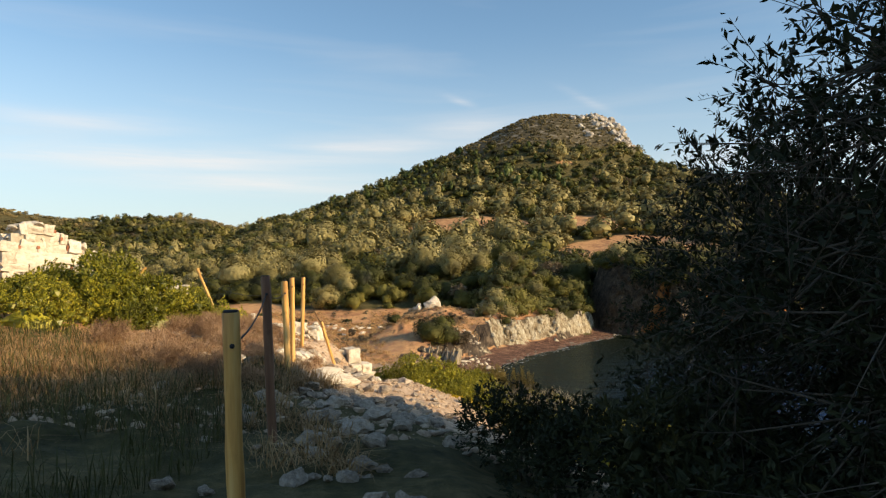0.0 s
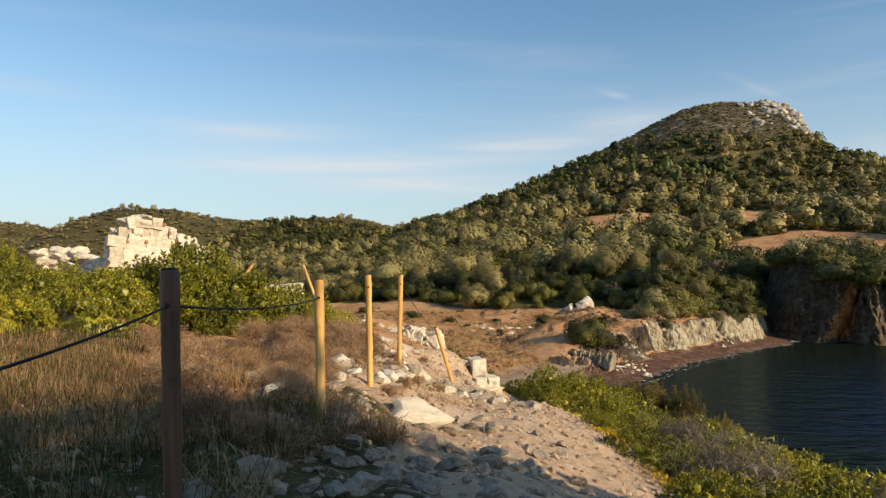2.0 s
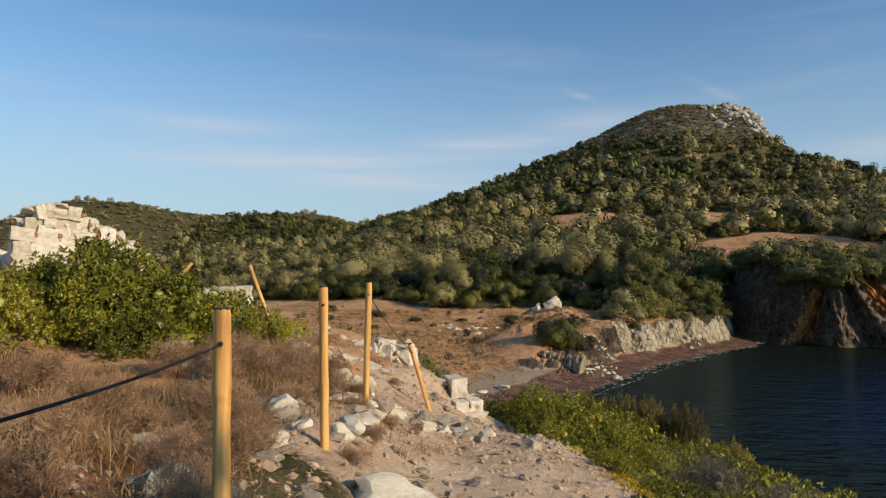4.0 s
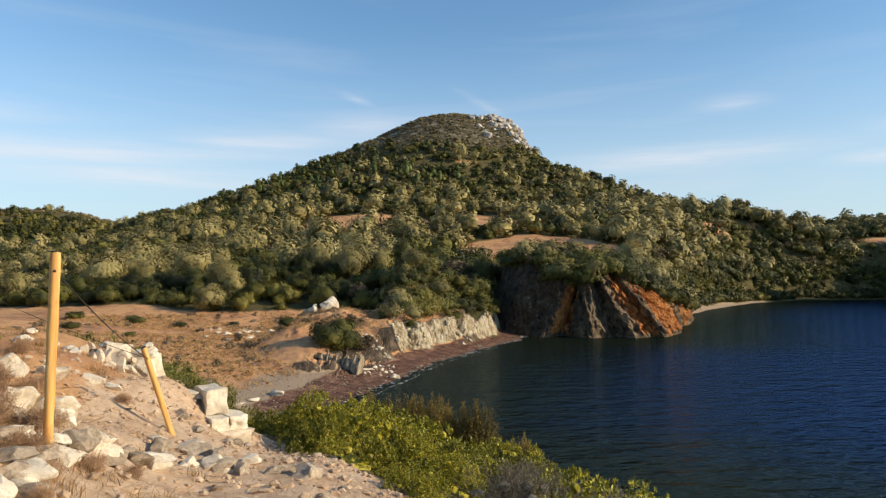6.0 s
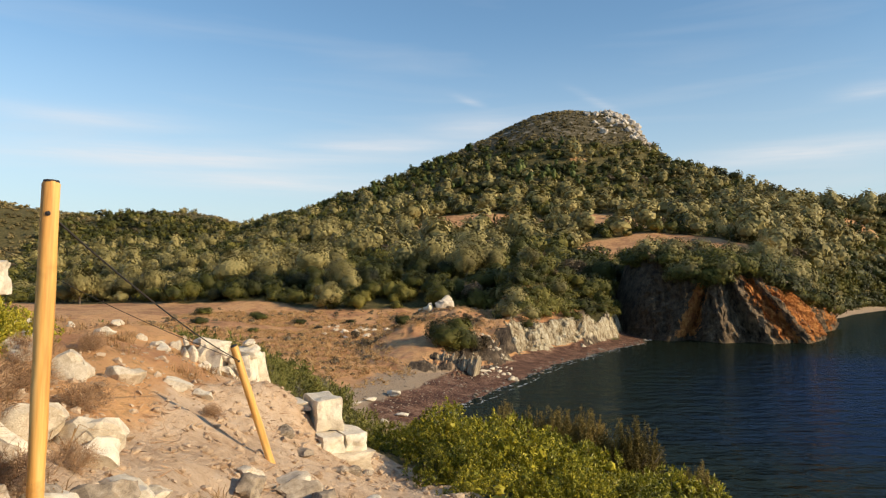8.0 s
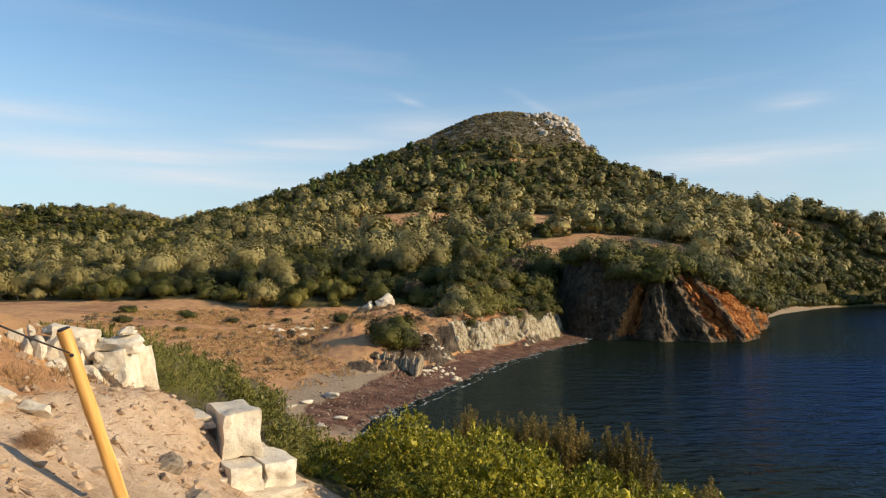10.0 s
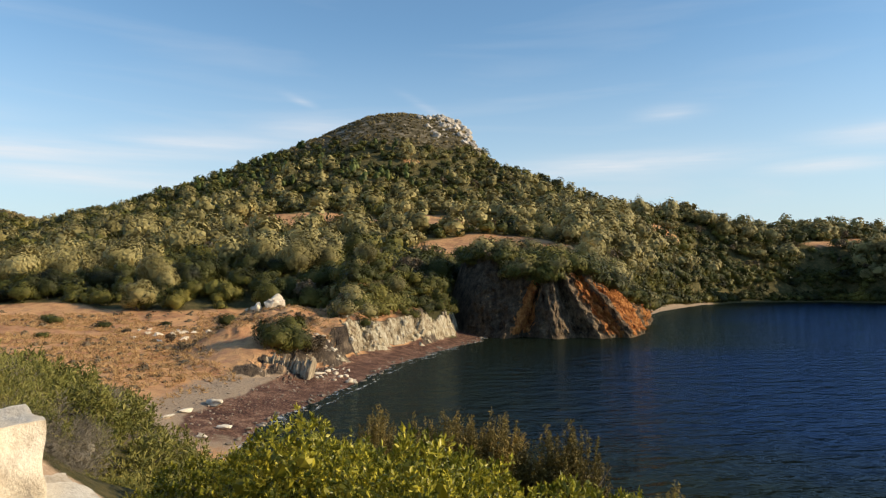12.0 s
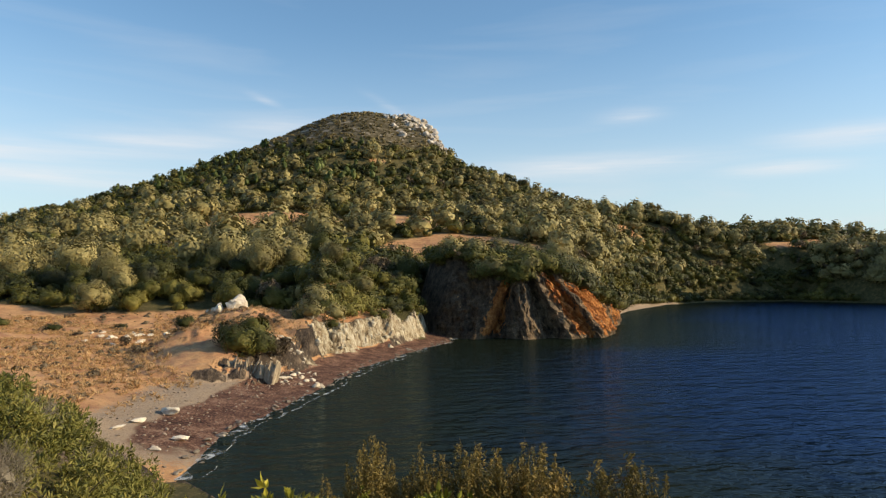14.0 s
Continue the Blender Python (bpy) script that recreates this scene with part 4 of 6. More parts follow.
            plant(name, table[int(rng.integers(len(table)))], px, py, pz - 0.1, size, turn, label, cat, "trees of the bay", high=rng.uniform(0.85, 1.3))
        else:
            far[kind].append((px, py, pz - 0.2, size, turn))
    # low thicket between the trees, and heath on the bare dome
    n = 7000
    ux, uy = rng.uniform(-330, 420, n), 114 + 400 * rng.uniform(size=n) ** 1.25
    keep = (ux > -150 - 0.35 * (uy - 112)) & (ux < 130 + 1.3 * (uy - 112)) & (uy + 0.25 * ux > 119) & (shore_distance(ux, uy) > 9) & (clearing(ux, uy) < 0.3) & (headland(ux, uy) < 0.3)
    ux, uy = ux[keep], uy[keep]
    for px, py, pz in zip(ux, uy, land(ux, uy)):
        if pz < 100:
            far["dark"].append((px, py, pz - 0.5, rng.uniform(0.5, 1.1) * (0.8 + 0.0018 * py), rng.uniform(0, 6.28)))
    ux, uy = rng.uniform(-40, 160, 2600), rng.uniform(440, 560, 2600)
    for px, py, pz in zip(ux, uy, land(ux, uy)):
        if pz > 92:
            far["scrub"].append((px, py, pz - 0.3, rng.uniform(0.3, 0.8), rng.uniform(0, 6.28)))
    # hills far behind, to the west
    n = 15000
    hx, hy = rng.uniform(-900, -60, n), rng.uniform(230, 860, n)
    keep = ((hx < -150 - 0.35 * (hy - 112) + 12) | (hy > 515)) & (hx > -1.25 * hy - 60)
    hx, hy = hx[keep], hy[keep]
    for px, py, pz in zip(hx, hy, land(hx, hy)):
        if pz > 2:
            far["scrub" if rng.uniform() < 0.95 else "olive"].append((px, py, pz - 0.2, rng.uniform(0.6, 1.35), rng.uniform(0, 6.28)))
    shapes = {"olive": (M_OLIVE, lambda r: crown(r, 2.6, 4.0, 18, 270, 0.5, 0.1)), "dark": (M_MAQUIS, lambda r: crown(r, 2.5, 3.0, 16, 125, 0.62, 0.0)),
              "dry": (M_DRY, lambda r: crown(r, 1.7, 2.3, 8, 120, 0.45, 0.1, core=0, loose=1.0)), "pine": (M_PINE, lambda r: crown(r, 1.3, 4.4, 9, 100, 0.6, 0.1, core=0.7)),
              "scrub": (M_SCRUB, lambda r: crown(r, 2.2, 1.7, 8, 26, 0.95, 0.0, core=0.6))}
    labels = {"olive": "grey-green olive trees all over the hillside", "dark": "dark green maquis covering the hill slopes",
              "dry": "brown leafless shrubs scattered over the hill", "pine": "young green pines along the hill ridge",
              "scrub": "low scrub on the far hills and rocky summit"}
    fine = {"olive": lambda r: crown(r, 2.6, 4.0, 30, 760, 0.32, 0.15), "dark": lambda r: crown(r, 2.5, 3.0, 24, 340, 0.4, 0.0)}
    rough = {"olive": lambda r: crown(r, 2.6, 4.0, 14, 120, 0.72, 0.1), "dark": lambda r: crown(r, 2.5, 2.8, 12, 78, 0.8, 0.0)}
    for kind, rows in far.items():
        if not rows:
            continue
        mat, make = shapes[kind]
        rows = np.array(rows)
        makers = [fine.get(kind, make), make, rough.get(kind, make)]
        models = [makers[q // 4](np.random.default_rng(100 + q)) for q in range(12)]
        pick = rng.integers(0, 4, len(rows)) + np.where(rows[:, 1] < 205, 0, np.where(rows[:, 1] < 330, 4, 8))
        bits = []
        for q, (v, f) in enumerate(models):
            r = rows[pick == q]
            c, s = np.cos(r[:, 4])[:, None], np.sin(r[:, 4])[:, None]
            size = r[:, 3][:, None]
            x = (v[None, :, 0] * c - v[None, :, 1] * s) * size + r[:, 0:1]
            y = (v[None, :, 0] * s + v[None, :, 1] * c) * size + r[:, 1:2]
            z = v[None, :, 2] * size * rng.uniform(0.8, 1.2, (len(r), 1)) + r[:, 2:3]
            vv = np.stack([x, y, z], -1).reshape(-1, 3)
            ff = (f[None] + (np.arange(len(r)) * len(v))[:, None, None]).reshape(-1, 3)
            bits.append((vv, ff))
        v, f = join(*bits)
        name = {"olive": "olive_grove", "dark": "maquis", "dry": "dry_scrub", "pine": "pine_wood", "scrub": "hill_scrub"}[kind]
        tagged(new(name, mesh_of(name, v, f, mat, False)), labels[kind], "woodland", kind="stuff")


woods()


def sprig_bush(rng, radius, height, sprigs, per, leaf, aspect=0.42, upright=0.5, clumps=9, core=0.7):
    """A bush whose outer twigs each carry a small rosette of leaves."""
    a = rng.uniform(0, 6.28, clumps)
    r = radius * 0.6 * np.sqrt(rng.uniform(0, 1, clumps))
    rad = radius * rng.uniform(0.32, 0.52, clumps)
    c = np.stack([r * np.cos(a), r * np.sin(a), np.maximum((height - rad) * rng.uniform(0.45, 1, clumps) * (1 - 0.35 * (r / radius) ** 2), rad * 0.5)], -1)
    k = rng.integers(0, clumps, sprigs)
    way = unit(rng.normal(size=(sprigs, 3)) + [0, 0, 0.45])
    tip = c[k] + way * (rad[k] * rng.uniform(0.7, 1.2, sprigs))[:, None]
    grow = unit(way + [0, 0, upright])
    tip, grow = np.repeat(tip, per, 0), np.repeat(grow, per, 0)
    out = unit(grow + 0.95 * rng.normal(size=tip.shape))
    at = tip + out * leaf * 0.55 - grow * leaf * rng.uniform(0, 1.6, (len(tip), 1))
    normal = unit(np.cross(out, rng.normal(size=out.shape)) + 0.8 * grow)
    bits = [leaves_at(at, normal, leaf, aspect, rng, out)]
    for q in range(clumps if core else 0):
        bits.append((ICO_V * rng.uniform(0.75, 1.1, (12, 1)) * rad[q] * core + c[q], ICO_F))
    v, f = join(*bits)
    v[:, 2] = np.maximum(v[:, 2], -0.25)
    return v, f


def spike_bush(rng, radius, height, spikes, per, leaf):
    """An upright bush of thin leafy shoots."""
    a, r = rng.uniform(0, 6.28, spikes), radius * np.sqrt(rng.uniform(0, 1, spikes))
    foot = np.stack([0.5 * r * np.cos(a), 0.5 * r * np.sin(a), 0 * r], -1)
    h = height * rng.uniform(0.45, 1.0, spikes) * (1 - 0.35 * (r / radius) ** 2)
    tip = np.stack([1.05 * r * np.cos(a), 1.05 * r * np.sin(a), h], -1)
    t = rng.uniform(0.25, 1.0, (spikes, per)) ** 0.8
    at = (foot[:, None] + (tip - foot)[:, None] * t[..., None]).reshape(-1, 3)
    at = at + rng.normal(size=at.shape) * (0.05 * height * (1.15 - t.reshape(-1, 1)))
    way = unit(rng.normal(size=at.shape) + [0, 0, 0.6])
    bits = [leaves_at(at, np.cross(way, rng.normal(size=at.shape)), leaf, 0.35, rng, way)]
    for q in range(0, spikes, 3):
        bits.append(tube([foot[q], tip[q]], [0.008, 0.003], 3))
    return join(*bits)


def leafy_mound(rng, radius, height, clumps, sprigs, per, leaf, aspect=0.45, core=0.4):
    """A dense bush of separate rounded tussocks, each bearing upright rosettes of small leaves, with dark gaps between."""
    a, r = rng.uniform(0, 6.28, clumps), radius * np.sqrt(rng.uniform(0, 1, clumps))
    rad = radius * rng.uniform(0.17, 0.33, clumps)
    dome = height * np.sqrt(np.clip(1 - 0.8 * (r / radius) ** 2, 0.05, 1))
    c = np.stack([r * np.cos(a), r * np.sin(a), np.maximum((dome - rad) * rng.uniform(0.5, 1.02, clumps), 0.3 * rad)], -1)
    k = rng.choice(clumps, sprigs, p=rad ** 2 / (rad ** 2).sum())
    lift = unit(np.stack([np.cos(a) * r, np.sin(a) * r, 0.9 * dome], -1))
    way = unit(rng.normal(size=(sprigs, 3)) + 0.8 * lift[k])
    tip = c[k] + way * (rad[k] * rng.uniform(0.8, 1.12, sprigs))[:, None] + [0, 0, 1] * (rng.uniform(size=(sprigs, 1)) < 0.12) * rng.uniform(0, 0.12, (sprigs, 1)) * height
    grow = unit(way * 0.7 + [0, 0, 0.75])
    tip, grow = np.repeat(tip, per, 0), np.repeat(grow, per, 0)
    out = unit(0.75 * grow + 0.8 * rng.normal(size=tip.shape))
    at = tip + out * leaf * 0.5 - grow * leaf * rng.uniform(0, 1.3, (len(tip), 1))
    bits = [leaves_at(at, unit(np.cross(out, rng.normal(size=out.shape)) + 0.9 * grow), leaf, aspect, rng, out)]
    for q in range(clumps if core else 0):
        bits.append((ICO_V * rng.uniform(0.75, 1.0, (12, 1)) * rad[q] * core + c[q], ICO_F))
    bits.append((ICO_V * [radius * 0.55, radius * 0.55, height * 0.42] + [0, 0, 0.02], ICO_F))
    v, f = join(*bits)
    v[:, 2] = np.maximum(v[:, 2], -0.25)
    return v, f


LENTISKS = plant_kind("mastic_bush", M_LENTISK, (51, 52, 53, 54), lambda r: leafy_mound(r, 0.85, 0.98, 20, 900, 8, 0.046), (0.7, 0.02, 0.6))
LENTISKS_FAR = plant_kind("mastic_bush", M_LENTISK, (55, 56, 57), lambda r: leafy_mound(r, 0.85, 0.94, 18, 420, 7, 0.066), (0.7, 0.02, 0.6))
SPIKES = plant_kind("heather_bush", M_HEATHER, (61, 62, 63), lambda r: spike_bush(r, 0.3, 1.2, 46, 90, 0.04), (0.9, 0.012, 0.3))
JUNIPERS = plant_kind("juniper_bush", M_JUNIPER, (71, 72, 73), lambda r: leafy_mound(r, 1.3, 1.5, 30, 640, 6, 0.12, 0.28, 0), (1.2, 0.03, 1.0))
JUNIPERS_NEAR = plant_kind("juniper_bush", M_JUNIPER, (74, 75, 76), lambda r: leafy_mound(r, 1.3, 1.4, 40, 1600, 7, 0.08, 0.16, 0), (1.2, 0.03, 1.0))
GREYS = plant_kind("grey_bush", M_GREY, (81, 82), lambda r: sprig_bush(r, 1.0, 1.1, 620, 8, 0.11, 0.06, 1.2, 14, 0.3), (1.0, 0.02, 0.8))


def slope_top(x, y):
    """How high the bushes stand on the slope: tall in the west, lower and lower towards the beach."""
    away = math.hypot(x - 1.74, y - 3.97)
    side = math.degrees(math.atan2(x - 1.74, y - 3.97))
    return 10.05 - away * float(np.interp(side, [-30, -21.6, -17, -13.4, -10.2, -8], [0.04, 0.068, 0.108, 0.158, 0.222, 0.26]))


def near_bushes():
    rng = np.random.default_rng(19)
    # the green band beside the path
    y = -5.0
    while y < 12.2:
        x = float(brush_line(y)) + 0.5
        last = 6.5 if y < 1 else 9.6 if y < 11 else 7.5
        first = x
        while x < last:
            px, py = x + rng.uniform(-0.25, 0.25), y + rng.uniform(-0.3, 0.3)
            size = rng.uniform(0.6, 1.45) * (0.65 if x == first else 1.1) * (0.78 if y > 8 else 1.0)
            if rng.uniform() < 0.93:
                grey = rng.uniform() < (0.05 if px < 7.5 else 0.35)
                kind = GREYS if grey else LENTISKS if x - first < 2.4 and y > -2 else LENTISKS_FAR
                plant("grey_bush" if grey else "mastic_bush", kind[int(rng.integers(len(kind)))], px, py, place(px, py, 0.14), size * (0.7 if grey else 1.0), rng.uniform(0, 6.28),
                      "grey bush of bare twigs above the sea" if grey else "bright yellow-green mastic bush beside the path", "bush", "green scrub beside the path", tilt=rng.normal() * 0.06,
                      high=float(np.clip((8.85 - 0.22 * (py - 9) - 0.25 * rng.uniform() - place(px, py, 0.14)) / (0.95 * size), 0.3, 1.15)) if py > 7.5 and px < 4.5 else 1.0)
            x += rng.uniform(0.9, 1.35)
        y += 1.05
    for px, py, tip in ((2.99, 13.55, 8.2), (3.66, 13.45, 8.1), (4.15, 13.35, 8.2), (4.54, 13.2, 8.02), (4.92, 13.1, 8.22), (5.7, 12.85, 7.9), (6.05, 12.7, 8.0), (6.9, 11.4, 7.4), (3.35, 13.7, 7.65), (3.9, 13.6, 7.6),
                        (4.7, 13.5, 7.7), (5.3, 13.1, 7.55), (2.5, 14.3, 7.5)):
        pz = place(px, py)
        for k in range(3):
            plant("heather_bush", SPIKES[int(rng.integers(3))], px + 0.13 * (k - 1), py + 0.08 * k, pz, (tip - 0.2 * abs(k - 1) - pz) / 1.18, rng.uniform(0, 6.28),
                  "tall brownish green heather with thin upright shoots", "bush", "heather above the sea", high=1.0)
    # the slope down to the beach
    y = 8.9
    while y < 44:
        step = 1.45 + 0.065 * (y - 9)
        x = -0.9 - 0.12 * (y - 9)
        while x > -13 - 0.35 * y:
            px, py = x + rng.uniform(-0.4, 0.4) * step, y + rng.uniform(-0.4, 0.4) * step
            pz = place(px, py, 0.1)
            if pz > 1.6 and shore_distance(np.array([px]), np.array([py]))[0] > 3.5:
                grey = rng.uniform() < (0.72 if y < 14.5 else 0.4 if y < 19 else 0.25)
                kind = GREYS if grey else JUNIPERS_NEAR if y < 25 else JUNIPERS
                size = rng.uniform(0.85, 1.3) * float(np.interp(y, [9, 12, 16, 44], [0.5, 0.75, 1.1, 1.95]))
                size = min(size * 1.25, (slope_top(px, py) - pz) / (1.15 if grey else 1.45) * rng.uniform(0.85, 1.1))
                if size < 0.18:
                    x -= step * (1.0 if x > -12 else 1.7)
                    continue
                plant("grey_bush" if grey else "juniper_bush", kind[int(rng.integers(len(kind)))], px, py, pz, size,
                      rng.uniform(0, 6.28), "grey bush of bare twigs on the slope" if grey else "soft green juniper bush on the slope", "bush", "bushes on the slope")
            x -= step * (1.0 if x > -12 else 1.7)
        y += step
    # bushes before the ruin
    for px, py, size in ((-6.2, 2.2, 1.5), (-5.0, 2.9, 1.25), (-7.4, 2.6, 1.5), (-4.0, 3.6, 0.95), (-8.8, 1.2, 1.35), (-9.9, 0.4, 1.4), (-5.4, 1.2, 1.0),
                         (-11.2, 1.0, 1.5), (-7.6, 0.6, 1.0), (-3.2, 4.4, 0.7), (-10.2, -1.6, 1.2), (-4.6, 4.9, 0.8), (-12.5, 2.5, 1.4), (-6.6, -2.3, 1.0), (-5.7, -1.0, 1.0), (-7.6, -1.0, 1.2), (-8.2, -3.4, 1.1), (-4.4, 0.9, 0.8), (-3.2, 2.2, 0.9), (-4.2, 1.9, 1.15), (-5.6, 2.0, 1.5), (-6.8, 1.4, 1.4)):
        plant("mastic_bush", LENTISKS[int(rng.integers(4))], px, py, place(px, py, 0.12), size * (1.3 if -6.5 < px < -3.5 else 1.0), rng.uniform(0, 6.28),
              "large green mastic bush before the ruined wall", "bush", "bushes by the ruin")


near_bushes()


def grass_patch(name, label, mat, count, where, height, seed, bend=0.5):
    """Standing blades, uncounted."""
    rng = np.random.default_rng(seed)
    x, y, h = where(rng, count)
    n = len(x)
    z = land(x, y) - 0.03
    h = h * rng.uniform(0.4, 1.25, n) * height
    a = rng.uniform(0, 6.28, n)
    lean = rng.uniform(0.1, 1, n) * bend
    w = rng.uniform(0.0015, 0.004, n) * (1 + h)
    sx, sy = np.cos(a + 1.57) * w, np.sin(a + 1.57) * w
    lx, ly = np.cos(a) * lean * h, np.sin(a) * lean * h
    v = np.stack([np.stack([x - sx, y - sy, z], -1), np.stack([x + sx, y + sy, z], -1),
                  np.stack([x + lx * 0.35 + sx, y + ly * 0.35 + sy, z + h * 0.6], -1), np.stack([x + lx * 0.35 - sx, y + ly * 0.35 - sy, z + h * 0.6], -1),
                  np.stack([x + lx, y + ly, z + h * (1 - 0.25 * lean)], -1)], 1).reshape(-1, 3)
    i = np.arange(n)[:, None] * 5
    f = np.concatenate([i + [[0, 1, 2]], i + [[0, 2, 3]], i + [[3, 2, 4]]], 0)
    tagged(new(name, mesh_of(name, v, f, mat, False)), label, "grass", kind="stuff")


def bank_spots(rng, count):
    """Tufts on the bank west of the path."""
    tufts = count // 18
    tx, ty = rng.uniform(-9.5, 2.6, tufts), rng.uniform(-16, 8.4, tufts)
    u = path_x(ty) - tx
    keep = (u > 1.5 - 0.7 * smooth01(-4, -7, ty) + 0.8 * fractal(tx, ty, 0.5, 2, 6)) & (fractal(tx, ty, 0.45, 3, 14) > -0.1) & ((ty < 0.3) | (tx < -3.2)) & (ty < 5)
    # few pale blades under the trees: the deep shade is put into the grass colour
    keep &= (ty > -6.5) | (rng.uniform(size=tufts) < 0.22)
    tx, ty = np.repeat(tx[keep], 18), np.repeat(ty[keep], 18)
    return tx + rng.normal(size=len(tx)) * 0.12, ty + rng.normal(size=len(tx)) * 0.12, smooth01(1.0, 3.5, path_x(ty) - tx) * 0.75 + 0.25


def green_spots(rng, count):
    tx, ty = rng.uniform(-9, 1.5, count), rng.uniform(-16, 3, count)
    # greener grass towards the path's start, its darker colour also standing for shade
    keep = (ty < -0.5 - 0.5 * tx) & (path_x(ty) - tx > 2.2 - 1.2 * smooth01(-4, -7, ty)) & (fractal(tx, ty, 0.4, 3, 44) > 0.16 - 0.4 * smooth01(-4, -7, ty))
    return tx[keep], ty[keep], np.ones(keep.sum())


grass_patch("dry_grass", "tall dry straw-coloured grass on the bank", M_GRASS, 150000, bank_spots, 0.27, 5, 2.2)
grass_patch("green_grass", "green weeds among the dry grass", M_GREENGRASS, 46000, green_spots, 0.34, 6, 1.2)


def fence_spots(rng, count):
    """Tall dry tufts in the rough ground under the fence."""
    tufts = count // 26
    ty = rng.uniform(-10.5, 1.8, tufts)
    tx = np.interp(ty, [-12.4, -6.2, 0], [2.5, 1.25, 0.0]) + 0.75 - 4.2 * rng.uniform(size=tufts) ** 1.3
    keep = (fractal(tx, ty, 0.9, 3, 24) > 0.0) & ((ty < -3.5) | (tx < -0.6)) & ((ty > -7) | (rng.uniform(size=tufts) < 0.4))
    tx, ty = np.repeat(tx[keep], 26), np.repeat(ty[keep], 26)
    return tx + rng.normal(size=len(tx)) * 0.09, ty + rng.normal(size=len(tx)) * 0.09, np.ones(len(tx))


grass_patch("fence_grass", "tall bleached grass standing along the fence", M_GRASS, 40000, fence_spots, 0.3, 11, 2.0)


def dry_tuft_spots(rng, count):
    """Scattered dry tufts on the bare earth of the bank."""
    tufts = count // 45
    tx, ty = rng.uniform(-5.5, 2.5, tufts), rng.uniform(-9, 8.2, tufts)
    u = path_x(ty) - tx
    keep = (u > 0.9) & (fractal(tx, ty, 0.6, 3, 18) > -0.05)
    tx, ty = np.repeat(tx[keep], 45), np.repeat(ty[keep], 45)
    return tx + rng.normal(size=len(tx)) * 0.07, ty + rng.normal(size=len(tx)) * 0.07, np.full(len(tx), 1.0)


grass_patch("dry_tufts", "matted dry tufts on the bare earth bank", M_GRASS, 24000, dry_tuft_spots, 0.16, 9, 1.9)


def meadow_spots(rng, count):
    x, y = rng.uniform(-45, 8, count), rng.uniform(50, 120, count)
    keep = (shore_distance(x, y) > 7.5 + 3 * rng.uniform(size=count)) & (fractal(x, y, 0.1, 3, 15) > -0.1)
    return x[keep], y[keep], np.full(keep.sum(), 1.0)


def tuft_field():
    """Low dry tufts over the meadow, uncounted."""
    rng = np.random.default_rng(77)
    x, y, _ = meadow_spots(rng, 30000)
    z = land(x, y)
    k = 7
    n = len(x) * k
    r = np.repeat(0.1 + 0.32 * rng.uniform(size=len(x)) ** 2, k)[:, None]
    way = unit(rng.normal(size=(n, 3)) * [1, 1, 0.6] + [0, 0, 0.9])
    at = np.repeat(np.stack([x, y, z], -1), k, 0) + way * r * 0.6
    v, f = leaves_at(at, np.cross(way, rng.normal(size=way.shape)), r[:, 0] * 1.2, 0.22, rng, way)
    tagged(new("meadow_tufts", mesh_of("meadow_tufts", v, f, M_GRASS, False)), "dry straw tufts all over the meadow", "grass", kind="stuff")


tuft_field()


def meadow_weeds():
    """Brown dead weeds standing in the meadow, uncounted."""
    rng = np.random.default_rng(78)
    x, y = rng.uniform(-45, 6, 1700), rng.uniform(58, 121, 1700)
    keep = (shore_distance(x, y) > 12) & (fractal(x, y, 0.07, 3, 16) > 0.0)
    x, y = x[keep], y[keep]
    k = 34
    r = np.repeat(0.16 + 0.5 * rng.uniform(size=len(x)) ** 3, k)[:, None]
    way = unit(rng.normal(size=(len(x) * k, 3)) + [0, 0, 0.5])
    at = np.repeat(np.stack([x, y, land(x, y)], -1), k, 0) + np.abs(way * [1, 1, 1]) * [0, 0, 1] * r * 0.6 + way * [1, 1, 0] * r * 0.7
    v, f = flakes_at(at, way, r[:, 0] * 0.5, rng)
    tagged(new("meadow_weeds", mesh_of("meadow_weeds", v, f, M_DRY, False)), "brown dead weeds in the dry meadow", "weeds", kind="stuff")


meadow_weeds()


M_TWIG = leaf_material("dead_twigs", (0.15, 0.085, 0.05), (0.4, 0.245, 0.14), (0.62, 0.43, 0.27), 0.9, 0.8)
DEADS = plant_kind("dead_shrub", M_TWIG, (85, 86), lambda r: sprig_bush(r, 0.5, 0.62, 460, 8, 0.085, 0.05, 0.7, 14, 0), (0.5, 0.01, 0.4))
M_ICE = leaf_material("ice_plant_leaves", (0.2, 0.14, 0.01), (0.5, 0.36, 0.02), (0.62, 0.25, 0.03), 2.0, 0.4)


